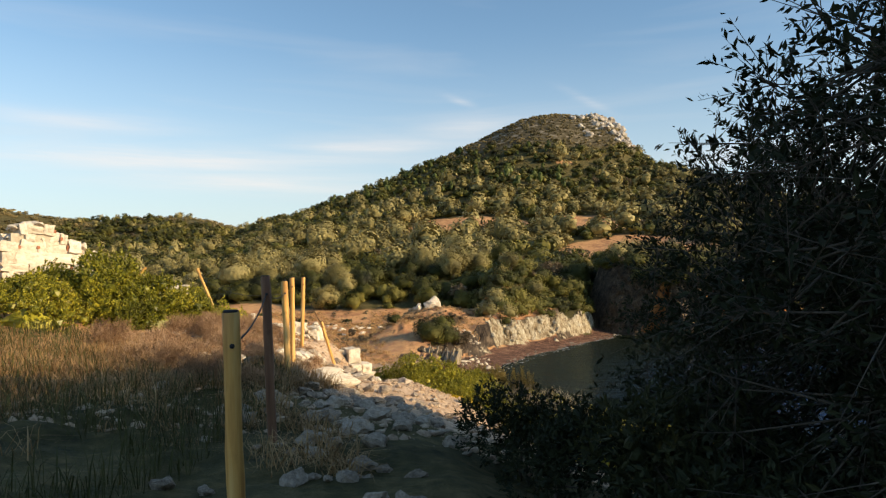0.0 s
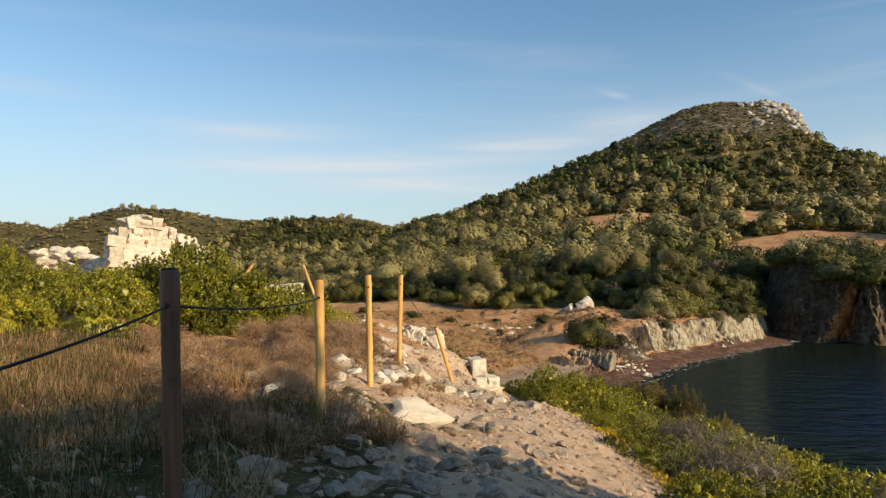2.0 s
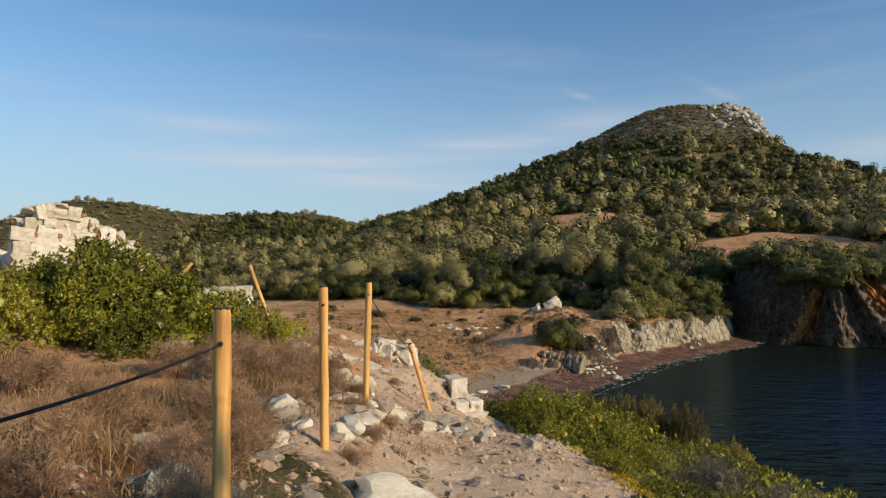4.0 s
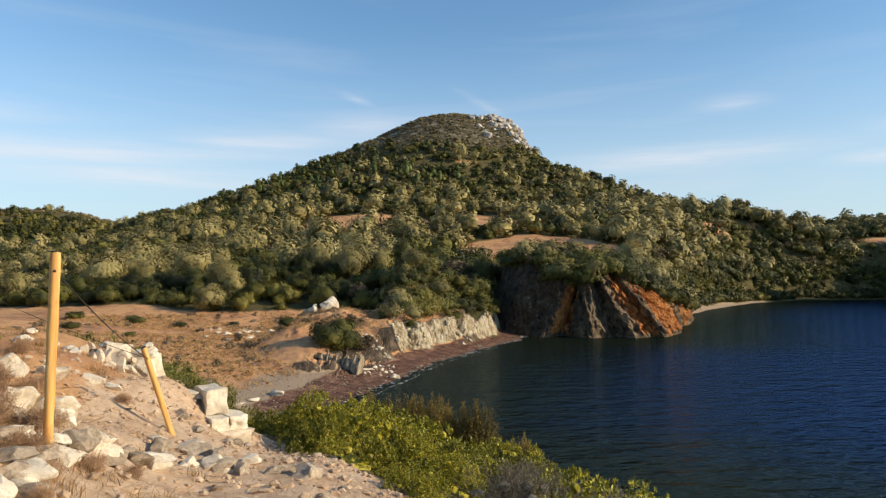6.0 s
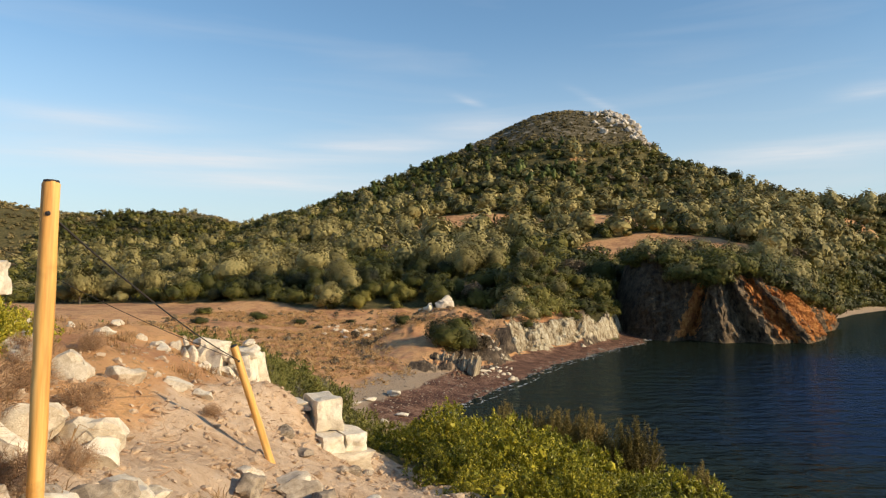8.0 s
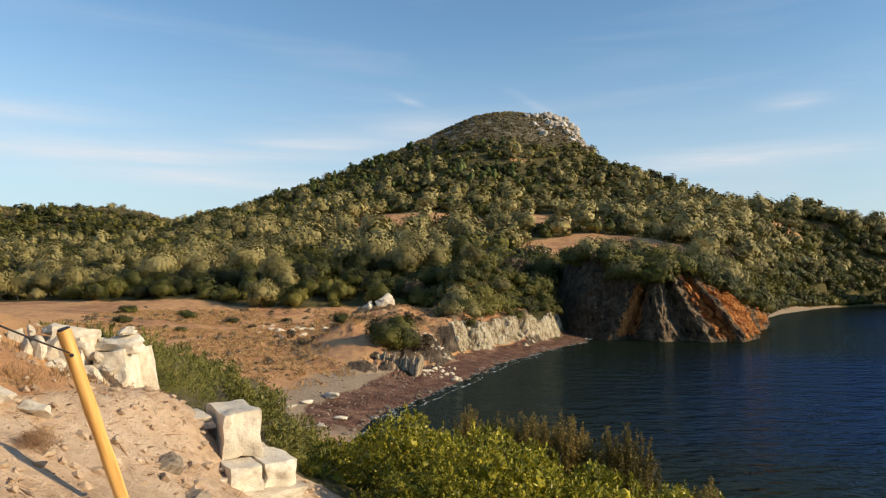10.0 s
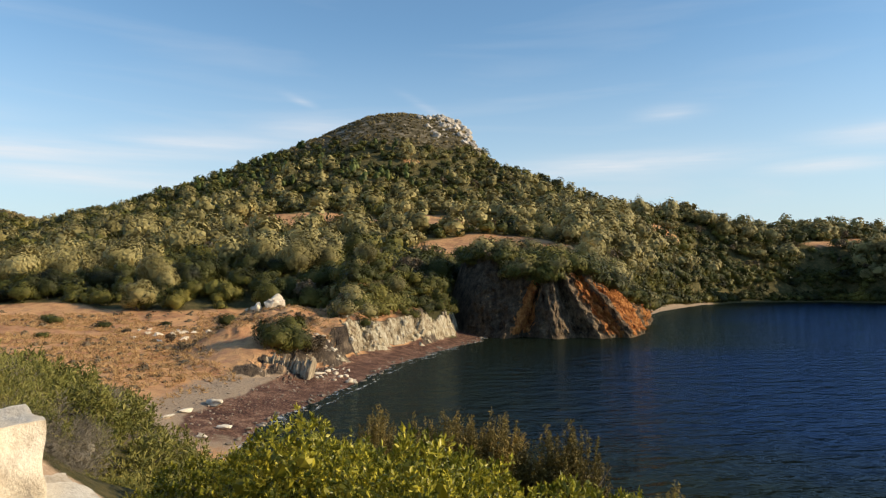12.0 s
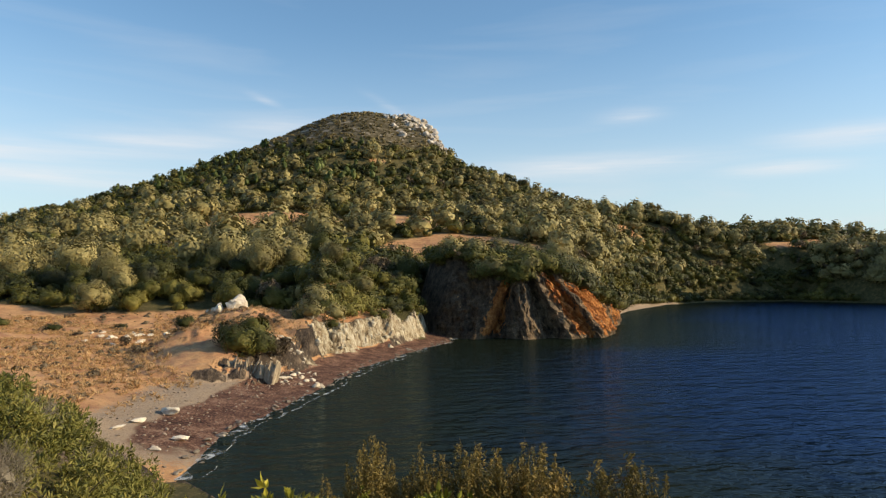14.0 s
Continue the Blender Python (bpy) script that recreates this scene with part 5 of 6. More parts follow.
def low_growth():
    """Dead shrubs on the bank and the fleshy yellow carpet at the edge of the path."""
    rng = np.random.default_rng(57)
    for px, py, size in ((-1.5, 0.3, 1.1), (-1.1, -0.2, 0.9), (-1.9, -0.2, 1.1), (-0.7, -0.6, 0.7), (-2.3, 0.6, 1.1), (-1.6, -0.9, 0.8), (-2.6, -0.5, 1.0), (-0.4, -1.5, 0.6), (-1.2, -1.8, 0.8), (-2.9, 1.4, 1.0),
                         (0.1, -0.6, 0.45), (0.35, -1.0, 0.4), (-0.25, 0.2, 0.5), (-0.1, -1.2, 0.55), (0.3, 0.1, 0.35), (0.6, -1.7, 0.4), (-0.5, -0.1, 0.6), (0.8, -2.8, 0.4), (-0.35, 0.9, 0.4), (0.5, 0.6, 0.3), (0.3, -4.6, 0.7), (0.7, -5.6, 0.6), (-0.4, -3.0, 0.9), (0.1, -3.6, 0.7), (-0.9, -2.4, 1.0), (-1.4, -4.4, 1.0), (-0.6, -5.4, 0.9), (1.1, -7.0, 0.6), (0.2, -6.6, 0.8), (-1.0, 0.7, 0.8), (-1.4, 1.3, 0.8), (-0.75, 0.0, 0.8), (-1.9, 2.4, 0.8), (-1.5, 3.1, 0.6), (-2.1, 3.2, 0.6), (-2.6, 4.0, 0.6), (-1.0, -3.3, 0.7), (-0.3, -4.2, 0.6), (-1.8, -3.0, 0.9), (-2.6, 5.2, 0.5), (-0.9, 4.8, 0.35), (-3.2, -2.2, 1.0)):
        plant("dead_shrub", DEADS[int(rng.integers(2))], px, py, place(px, py, 0.05), size, rng.uniform(0, 6.28), "dry straw-coloured shrub of thin twigs on the bank", "bush", "dead shrubs of the bank")
    n = 3200
    y = rng.uniform(-7.5, 3.4, n)
    x = brush_line(y) + 0.22 + rng.normal(size=n) * 0.16
    keep = fractal(x, y, 0.8, 2, 27) > -0.05
    x, y = x[keep], y[keep]
    way = unit(rng.normal(size=(len(x), 3)) * [1, 1, 0.5] + [0, 0, 0.8])
    at = np.stack([x, y, land(x, y) + 0.03], -1) + way * 0.03
    v, f = leaves_at(at, np.cross(way, rng.normal(size=way.shape)), 0.09, 0.28, rng, way)
    tagged(new("ice_plants", mesh_of("ice_plants", v, f, M_ICE, False)), "fleshy yellow and orange ice plants edging the path", "ground cover", kind="stuff")


low_growth()


def straw_litter():
    """Broken straw and twigs lying on the bare earth, uncounted."""
    rng = np.random.default_rng(83)
    n = 16000
    x, y = rng.uniform(-4, 3.6, n), rng.uniform(-7.5, 8.2, n)
    keep = (x < brush_line(y) + 0.1) & (path_x(y) - x > 0.2 + 0.9 * rng.uniform(size=n)) & (fractal(x, y, 0.8, 3, 84) > -0.05)
    x, y = x[keep], y[keep]
    way = unit(np.stack([rng.normal(size=len(x)), rng.normal(size=len(x)), 0.25 * rng.normal(size=len(x))], -1))
    at = np.stack([x, y, land(x, y) + 0.015], -1)
    long = 0.04 + 0.16 * rng.uniform(size=len(x)) ** 2
    v, f = leaves_at(at, np.array([[0, 0, 1.0]]) + 0.4 * rng.normal(size=at.shape), long, 0.07, rng, way)
    tagged(new("straw_litter", mesh_of("straw_litter", v, f, M_TWIG, False)), "broken straw and twigs strewn on bare earth", "litter", kind="stuff")


straw_litter()


# ---- the broad-leaved trees that shade the path ----
def shade_tree_meshes(seed, height, reach, twigs, leaves_per, leaf, west, deep):
    """Trunk and boughs, thin twigs, leaves. west: how far the crown goes towards -x."""
    rng = np.random.default_rng(seed)
    boughs, wood, fine = [], [], []
    for k in range(11):
        a = 2 * np.pi * k / 11 + rng.uniform(-0.25, 0.25)
        out = reach * rng.uniform(0.55, 1.0)
        tip = 0.82 * np.array([np.cos(a) * out, np.sin(a) * out * deep, height * rng.uniform(0.45, 1.1)])
        if tip[0] < 0:
            tip[0] *= west
        t = np.linspace(0, 1, 8)[:, None]
        line = t * tip * [1, 1, 0] + [0, 0, 1] * (tip[2] * t ** 0.75) + np.cumsum(rng.normal(size=(8, 3)) * 0.07, 0) * t
        line[0] = (rng.normal() * 0.05, rng.normal() * 0.05, -0.3)
        boughs.append(line)
        wood.append(tube(line, np.linspace(0.085, 0.012, 8), 7))
    pool = np.concatenate([b[2:] for b in boughs])
    at, ax, nm = [], [], []
    # sprays: each a short side shoot with several twigs of leaves
    made = 0
    while made < twigs:
        q = rng.normal(size=3)
        q = q / np.linalg.norm(q) * rng.uniform(0.3, 1) ** 0.4
        hub = np.array([q[0] * reach, q[1] * reach * deep, height * (0.5 + 0.5 * q[2])])
        if hub[0] < 0:
            hub[0] *= west
        if hub[2] < 0.2 or (hub[2] > 0.55 * height and hub[0] < 0 and rng.uniform() < 0.3):
            continue
        near = pool[np.argmin(((pool - hub) ** 2).sum(1))]
        fine.append(tube([near, (near + hub) / 2 + rng.normal(size=3) * 0.12 - [0, 0, 0.08], hub], [0.012, 0.008, 0.004], 4))
        for _ in range(8):
            made += 1
            end = hub + rng.normal(size=3) * 0.2 + q * 0.12
            d = (end - hub) / (np.linalg.norm(end - hub) + 1e-6)
            fine.append(tube([hub, end], [0.004, 0.0015], 3))
            k = leaves_per
            s = rng.uniform(0.2, 1.1, (k, 1))
            base = hub + (end - hub) * s
            sidew = unit(np.cross(d, rng.normal(size=(k, 3))))
            along = unit(sidew + d * rng.uniform(0.3, 1.2, (k, 1)))
            at.append(base + along * leaf * 0.6)
            ax.append(along)
            nm.append(unit(np.cross(along, rng.normal(size=(k, 3))) + [0, 0, 0.5]))
    v, f = leaves_at(np.concatenate(at), np.concatenate(nm), leaf, 0.36, rng, np.concatenate(ax))
    tv, tf = join(*wood)
    wv, wf = join(*fine)
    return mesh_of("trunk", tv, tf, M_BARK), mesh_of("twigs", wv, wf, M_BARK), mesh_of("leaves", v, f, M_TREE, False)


def shade_tree(meshes, x, y, turn, size, label):
    root = new("broadleaf_tree")
    root.matrix_basis = pose(x, y, place(x, y), 0, 0, turn) @ Matrix.Diagonal((size, size, size, 1))
    for name, me in zip(("trunk", "branchwork", "foliage"), meshes):
        part(name, me, root)
    return tagged(root, label, "tree", "trees beside the path")


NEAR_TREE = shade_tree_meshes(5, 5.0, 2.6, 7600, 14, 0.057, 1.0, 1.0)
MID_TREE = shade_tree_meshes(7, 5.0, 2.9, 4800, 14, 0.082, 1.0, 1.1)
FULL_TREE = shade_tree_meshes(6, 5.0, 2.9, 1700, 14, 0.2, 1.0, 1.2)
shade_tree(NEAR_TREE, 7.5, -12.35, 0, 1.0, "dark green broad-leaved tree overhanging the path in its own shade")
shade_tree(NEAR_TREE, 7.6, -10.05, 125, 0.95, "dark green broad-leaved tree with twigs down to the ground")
# unseen trees, added and sized only to throw shade over the path's start
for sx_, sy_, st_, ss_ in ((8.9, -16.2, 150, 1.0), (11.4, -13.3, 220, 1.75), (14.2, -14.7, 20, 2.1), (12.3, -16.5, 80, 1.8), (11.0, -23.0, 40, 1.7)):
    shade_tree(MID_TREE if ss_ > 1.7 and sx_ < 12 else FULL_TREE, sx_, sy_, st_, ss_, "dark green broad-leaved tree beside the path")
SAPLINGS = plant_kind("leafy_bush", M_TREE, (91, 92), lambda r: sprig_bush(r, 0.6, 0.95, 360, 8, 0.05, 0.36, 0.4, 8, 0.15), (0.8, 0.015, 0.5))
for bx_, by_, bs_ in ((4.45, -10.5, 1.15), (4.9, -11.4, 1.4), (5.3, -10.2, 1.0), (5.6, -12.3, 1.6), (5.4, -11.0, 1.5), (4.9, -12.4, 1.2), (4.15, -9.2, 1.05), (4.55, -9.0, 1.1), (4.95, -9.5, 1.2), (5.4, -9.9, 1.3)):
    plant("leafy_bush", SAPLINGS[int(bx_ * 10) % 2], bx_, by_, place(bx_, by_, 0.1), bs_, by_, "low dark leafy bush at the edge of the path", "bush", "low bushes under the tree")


# ---- fence ----
def timber_post(base, top, radius, label, wood):
    base, top = Vector(base), Vector(top)
    axis = top - base
    turn = axis.to_track_quat("Z", "Y").to_matrix().to_4x4()
    length = axis.length
    root = new("fence_post")
    root.matrix_basis = Matrix.Translation(base) @ turn
    rng = np.random.default_rng(int(abs(base.x * 1000)) + 5)
    zs = np.concatenate([[-0.35], np.linspace(0, length - 0.012, 9), [length]])
    ring = np.linspace(0, 2 * np.pi, 18, endpoint=False)
    v, f = [], []
    for k, z in enumerate(zs):
        r = radius * (1 + 0.025 * rng.normal()) * (0.9 if k == len(zs) - 1 else 1)
        v += [(math.cos(a) * r + 0.002 * rng.normal(), math.sin(a) * r + 0.002 * rng.normal(), z) for a in ring]
    for k in range(len(zs) - 1):
        for q in range(18):
            a, b = k * 18 + q, k * 18 + (q + 1) % 18
            f.append((a, b, b + 18, a + 18))
    part("shaft", mesh_of("shaft", v, f, wood), root)
    bm = bmesh.new()
    bmesh.ops.create_cone(bm, cap_ends=True, segments=18, radius1=radius * 0.94, radius2=radius * 0.86, depth=0.012)
    part("top_end", bm_mesh("top_end", bm, M_CAP), root, "dark weathered end grain", Matrix.Translation((0, 0, length + 0.003)))
    hole = length - 0.17
    face = (turn.inverted() @ Vector((0.35, -0.94, 0.0))).normalized()
    spin = math.atan2(face.y, face.x)
    # no bore is cut: solid dark discs give the shade inside the holes
    for way in (0, math.pi):
        bm = bmesh.new()
        bmesh.ops.create_cone(bm, cap_ends=True, segments=12, radius1=0.014, radius2=0.012, depth=0.012)
        m = Matrix.Rotation(spin + way, 4, "Z") @ Matrix.Translation((radius, 0, hole)) @ Matrix.Rotation(radians(90), 4, "Y")
        part("rope_hole", bm_mesh("rope_hole", bm, M_CAP), root, "dark drilled rope hole", m)
    tagged(root, label, "post", "fence posts along the path")
    return base + axis.normalized() * hole


POSTS = [((2.53, -12.16, 10.0), (2.5, -12.2, 11.37)), ((1.88, -9.2, 10.05), (1.8, -9.16, 11.56)), ((1.27, -6.2, 10.08), (1.17, -6.06, 11.5)),
         ((0.505, -2.87, 9.98), (0.5, -2.95, 11.56)), ((0.0, 0.0, 10.1), (0.01, 0.05, 11.57)), ((-0.084, 4.535, 8.88), (-0.44, 4.2, 10.31)),
         ((-3.75, 5.05, 10.45), (-4.52, 5.44, 11.87)), ((-7.35, 6.25, 11.0), (-6.6, 6.5, 11.95))]
holes = [timber_post(b, t, 0.043, "upright round brown timber fence post in the shade" if k == 1 else "upright round yellow timber fence post" if k < 5 else "leaning round yellow timber fence post",
                     M_BROWNWOOD if k == 1 else M_WOOD) for k, (b, t) in enumerate(POSTS)]


def rope(a, b, sag, radius=0.006):
    a, b = Vector(a), Vector(b)
    t = np.linspace(0, 1, 14)[:, None]
    line = np.array(a) * (1 - t) + np.array(b) * t
    line[:, 2] -= sag * 4 * t[:, 0] * (1 - t[:, 0])
    v, f = tube(line, [radius] * 14, 6)
    tagged(new("rope", mesh_of("rope", v, f, M_ROPE)), "thin dark rope strung between fence posts", "rope", "fence ropes")


for k, sag in ((0, 0.07), (1, 0.05), (4, 0.06)):
    rope(holes[k], holes[k + 1], sag)
rope(holes[5], holes[6], 0.1, 0.004)
rope(holes[2], holes[6], 0.25, 0.004)


# ---- stones ----
def rock_mesh(seed, mat, flat=0.7, rough=0.2, detail=3, cuts=15):
    rng = np.random.default_rng(seed)
    bm = bmesh.new()
    bmesh.ops.create_icosphere(bm, subdivisions=detail, radius=1.0)
    planes = [(Vector(unit(rng.normal(size=3))), rng.uniform(0.5, 0.8)) for _ in range(cuts)]
    off = Vector(rng.uniform(-50, 50, 3))
    for v in bm.verts:
        c = v.co.copy()
        for nrm, h in planes:
            over = c.dot(nrm) - h
            if over > 0:
                c -= nrm * over * 0.97
        c += c.normalized() * (rough * noise.noise(c * 1.7 + off) + rough * 0.6 * noise.noise(c * 5.0 + off))
        v.co = Vector((c.x, c.y, c.z * flat))
    me = bm_mesh("stone", bm, mat, True)
    me.set_sharp_from_angle(angle=0.5)
    return me


ROCKS = [rock_mesh(200 + k, M_ROCK, 0.62 + 0.06 * (k % 5)) for k in range(8)]
PALE = [rock_mesh(300 + k, M_ASHLAR, 0.6 + 0.06 * (k % 4), 0.18, 3) for k in range(6)]
SHORE_PALE = [rock_mesh(420 + k, M_GRAVEL, 0.6, 0.2, 1) for k in range(3)]
RIBS = [rock_mesh(440 + k, M_STRATA, 0.8, 0.35, 2) for k in range(4)]
M_CHALK = stone_material("pale_bank_rock", (0.2, 0.155, 0.095), (0.5, 0.43, 0.31), (0.7, 0.64, 0.51), 0.7)
CHALK = [rock_mesh(480 + k, M_CHALK, 1.1, 0.35, 2) for k in range(4)]
CRAGS = [rock_mesh(460 + k, M_CRAG, 0.8, 0.3, 2) for k in range(4)]
SHORE = [rock_mesh(400 + k, M_WETROCK, 0.6, 0.25, 2) for k in range(4)]


def stone(me, x, y, size, label, group, turn=0.0, tilt=0.0, sink=0.35, z=None, stretch=(1, 1, 1)):
    ob = new("stone", me)
    zz = place(x, y, 0) if z is None else z
    ob.matrix_basis = Matrix.Translation((x, y, zz + size * 0.5 * (1 - sink) * 0.6 - 0.1 * size * min(1.0, stretch[2]))) @ Euler((tilt, tilt * 0.6, turn)).to_matrix().to_4x4() @ Matrix.Diagonal(
        (size * stretch[0] / 2, size * stretch[1] / 2, size * stretch[2] / 2, 1))
    return tagged(ob, label, "stone", group)


def heap(name, label, rows):
    """Many small stones lying about, uncounted: (mesh, x, y, z, size, turn)."""
    bits = []
    for me, x, y, z, size, turn in rows:
        v = np.empty(len(me.vertices) * 3)
        me.vertices.foreach_get("co", v)
        f = np.empty(len(me.polygons) * 3, int)
        me.polygons.foreach_get("vertices", f)
        c, s = math.cos(turn), math.sin(turn)
        v = v.reshape(-1, 3) @ np.array([(c, s, 0), (-s, c, 0), (0, 0, 1)]) * size * 0.5 + (x, y, z + size * 0.2)
        bits.append((v, f.reshape(-1, 3)))
    v, f = join(*bits)
    tagged(new(name, mesh_of(name, v, f, list(rows[0][0].materials)[0], False)), label, "stones", kind="stuff")


def near_stones():
    rng = np.random.default_rng(8)
    say = "rough pale grey field stone half sunk in earth"
    # along the fence, in the shade and beyond it
    for k in range(140):
        y = rng.uniform(-11, -0.5)
        x = float(np.interp(y, [-12.4, -6.2, 0], [2.5, 1.25, 0.0])) + rng.normal() * 0.8 + 0.6
        stone(ROCKS[k % 8], x, y, 0.1 + 0.3 * rng.uniform() ** 2.0, say, "stones along the fence", rng.uniform(0, 6.28), rng.uniform(-0.3, 0.3), stretch=(1.2, 0.9, 0.9))
    for k in range(34):
        stone(ROCKS[k % 8], rng.uniform(1.7, 3.6), rng.uniform(-11, -5.2), 0.09 + 0.26 * rng.uniform() ** 1.8, "grey stone lying on the shaded path", "stones on the path", rng.uniform(0, 6.28), rng.uniform(-0.3, 0.3))
    for k in range(30):
        y = rng.uniform(-6, 1.5)
        x = float(np.interp(y, [-12.4, -6.2, 0], [2.5, 1.25, 0.0])) - rng.uniform(0.3, 2.6)
        stone(PALE[k % 6] if k % 3 == 0 else ROCKS[k % 8], x, y, rng.uniform(0.15, 0.4), "weathered white stone lying in dry grass", "stones in the grass", rng.uniform(0, 6.28), rng.uniform(-0.3, 0.3))
    # the row from the fourth upright post down to the leaning one
    for k in range(15):
        t = k / 14
        x, y = -0.1 + 1.1 * t ** 1.3 + rng.normal() * 0.12, -0.4 + 4.3 * t + rng.normal() * 0.1
        stone(ROCKS[k % 8] if k % 3 == 0 else PALE[k % 6], x, y, rng.uniform(0.28, 0.5), "pale rounded stone in a fallen wall row", "fallen wall row", rng.uniform(0, 6.28),
              rng.uniform(-0.25, 0.25), stretch=(1.2, 0.9, 0.85))
    stone(PALE[1], 1.35, -3.5, 0.85, "long pale boulder lying beside the fence", "stones along the fence", 0.5, 0.1, stretch=(1.5, 0.8, 0.75))
    for x, y, q in ((-1.4, 1.1, 0.6), (-0.95, 1.4, 0.55), (-0.55, 1.5, 0.5), (-1.9, 0.9, 0.5), (-0.75, 0.75, 0.45), (-1.3, 2.1, 0.4), (-1.8, 1.9, 0.45)):
        stone(PALE[int(abs(x) * 10) % 6], x, y, q, "large white stone in the earth bank", "stones of the bank", x * 7, 0.15)
    for k, (x, y, q) in enumerate(((-1.55, 5.3, 0.42), (-3.2, 4.7, 0.6), (-1.3, 5.6, 0.34))):
        stone(PALE[k % 6], x, y, q, "large white weathered rock at the edge of the bank", "stones of the bank", k * 1.3, 0.15, stretch=(1.2, 0.9, 1.0))
    for x, y, q in ((0.31, 3.95, 0.55), (-0.1, 3.7, 0.4), (0.84, 3.03, 0.5), (0.15, 0.81, 0.55), (0.14, 0.0, 0.45), (0.4, -1.8, 0.5), (0.3, -1.1, 0.45)):
        stone(PALE[int(abs(x) * 10) % 6], x, y, q, "broad flat stone bedded in the earth", "fallen wall row", x * 11 + y, 0.1, sink=0.6, stretch=(1.3, 0.9, 0.7))
    for x, y, q in ((1.2, 2.85, 0.3), (1.75, 3.05, 0.36), (2.05, 2.75, 0.42), (2.9, -3.2, 0.3), (2.7, -2.9, 0.22), (3.1, -2.6, 0.26), (2.3, 1.2, 0.2)):
        stone(ROCKS[int(y * 10) % 8], x, y, q, "angular grey-brown stone on the path", "stones on the path", x * 9, 0.3)
    for k in range(10):
        x, y = rng.uniform(-5.5, -1.6), 7.0 + rng.normal() * 0.5
        stone(PALE[k % 6], x, y, rng.uniform(0.2, 0.45), "white stone along the top of the bank", "stones of the bank", rng.uniform(0, 6.28), rng.uniform(-0.2, 0.2))
    for k, (x, y, q) in enumerate(((-2.72, 4.0, 0.55), (-2.14, 4.06, 0.6), (-1.85, 4.6, 0.5), (-0.66, 1.7, 0.6), (-0.85, -1.5, 0.34), (-0.4, -1.9, 0.4), (-0.27, -0.7, 0.36),
                                   (0.46, -2.3, 0.32), (0.6, -2.1, 0.26), (0.45, -1.4, 0.36), (-3.0, 0.4, 0.45), (0.14, -3.2, 0.34), (0.2, -3.3, 0.24))):
        stone(PALE[k % 6], x, y, q, "white weathered stone sunk in the dry bank", "stones of the bank", k * 1.9, 0.2, stretch=(1.15, 0.9, 1.1))
    for k, (x, y, q) in enumerate(((0.26, 0.74, 0.4), (0.25, 1.57, 0.46), (0.12, 3.08, 0.42), (0.55, 3.4, 0.5), (0.92, 2.9, 0.42), (-0.05, 0.2, 0.34), (0.27, -1.15, 0.34), (1.6, 2.93, 0.3), (2.08, 3.1, 0.34),
                                   (1.64, -6.8, 0.36), (2.13, -7.4, 0.3), (1.82, -4.55, 0.34), (2.6, -5.2, 0.32), (2.14, -6.85, 0.3), (3.0, -4.5, 0.26), (3.4, -4.15, 0.24), (2.9, -4.2, 0.2), (1.0, -6.5, 0.4))):
        stone(ROCKS[k % 8], x, y, q, "rough grey-brown stone bedded beside the path", "stones on the path", k * 2.3, 0.2, stretch=(1.2, 0.9, 1.0))
    # pebbles
    n = 11000
    x, y = rng.uniform(-3.5, 4.5, n), rng.uniform(-9, 8.3, n)
    keep = (x < brush_line(y) + 0.3) & (path_x(y) - x < 4.5)
    x, y = x[keep], y[keep]
    z = land(x, y)
    size = 0.006 + 0.05 * rng.uniform(size=len(x)) ** 5
    shape = ICO_V[None] * rng.uniform(0.45, 1.4, (len(x), 12, 1)) * [1.3, 1.0, 0.8]
    v = (shape * size[:, None, None] + np.stack([x, y, z + size * 0.3], -1)[:, None]).reshape(-1, 3)
    f = (ICO_F[None] + (np.arange(len(x)) * 12)[:, None, None]).reshape(-1, 3)
    tagged(new("pebbles", mesh_of("pebbles", v, f, M_CLOD, False)), "small pebbles scattered over the dirt path", "pebbles", kind="stuff")


near_stones()


def block_mesh(seed, mat):
    """A hewn block of unit size with worn edges."""
    rng = np.random.default_rng(seed)
    bm = bmesh.new()
    bmesh.ops.create_cube(bm, size=1.0)
    bmesh.ops.subdivide_edges(bm, edges=bm.edges[:], cuts=7, use_grid_fill=True)
    off = Vector(rng.uniform(-50, 50, 3))
    for v in bm.verts:
        c = v.co * 2
        round_ = (abs(c.x) ** 28 + abs(c.y) ** 28 + abs(c.z) ** 28) ** (1 / 28)
        c = c / max(round_, 1e-6) * max(abs(c.x), abs(c.y), abs(c.z)) * 0.5
        c += Vector((noise.noise(c * 1.8 + off), noise.noise(c * 1.8 + off * 1.3), noise.noise(c * 1.8 - off))) * 0.1
        v.co = c + c.normalized() * (0.04 * noise.noise(c * 5 + off) + 0.03 * min(0.0, noise.noise(c * 11 - off)))
    me = bm_mesh("stone", bm, mat, True)
    me.set_sharp_from_angle(angle=0.6)
    return me


BLOCKS = [block_mesh(500 + k, M_ASHLAR) for k in range(6)]
BRICKS = [block_mesh(520, M_BRICK)]


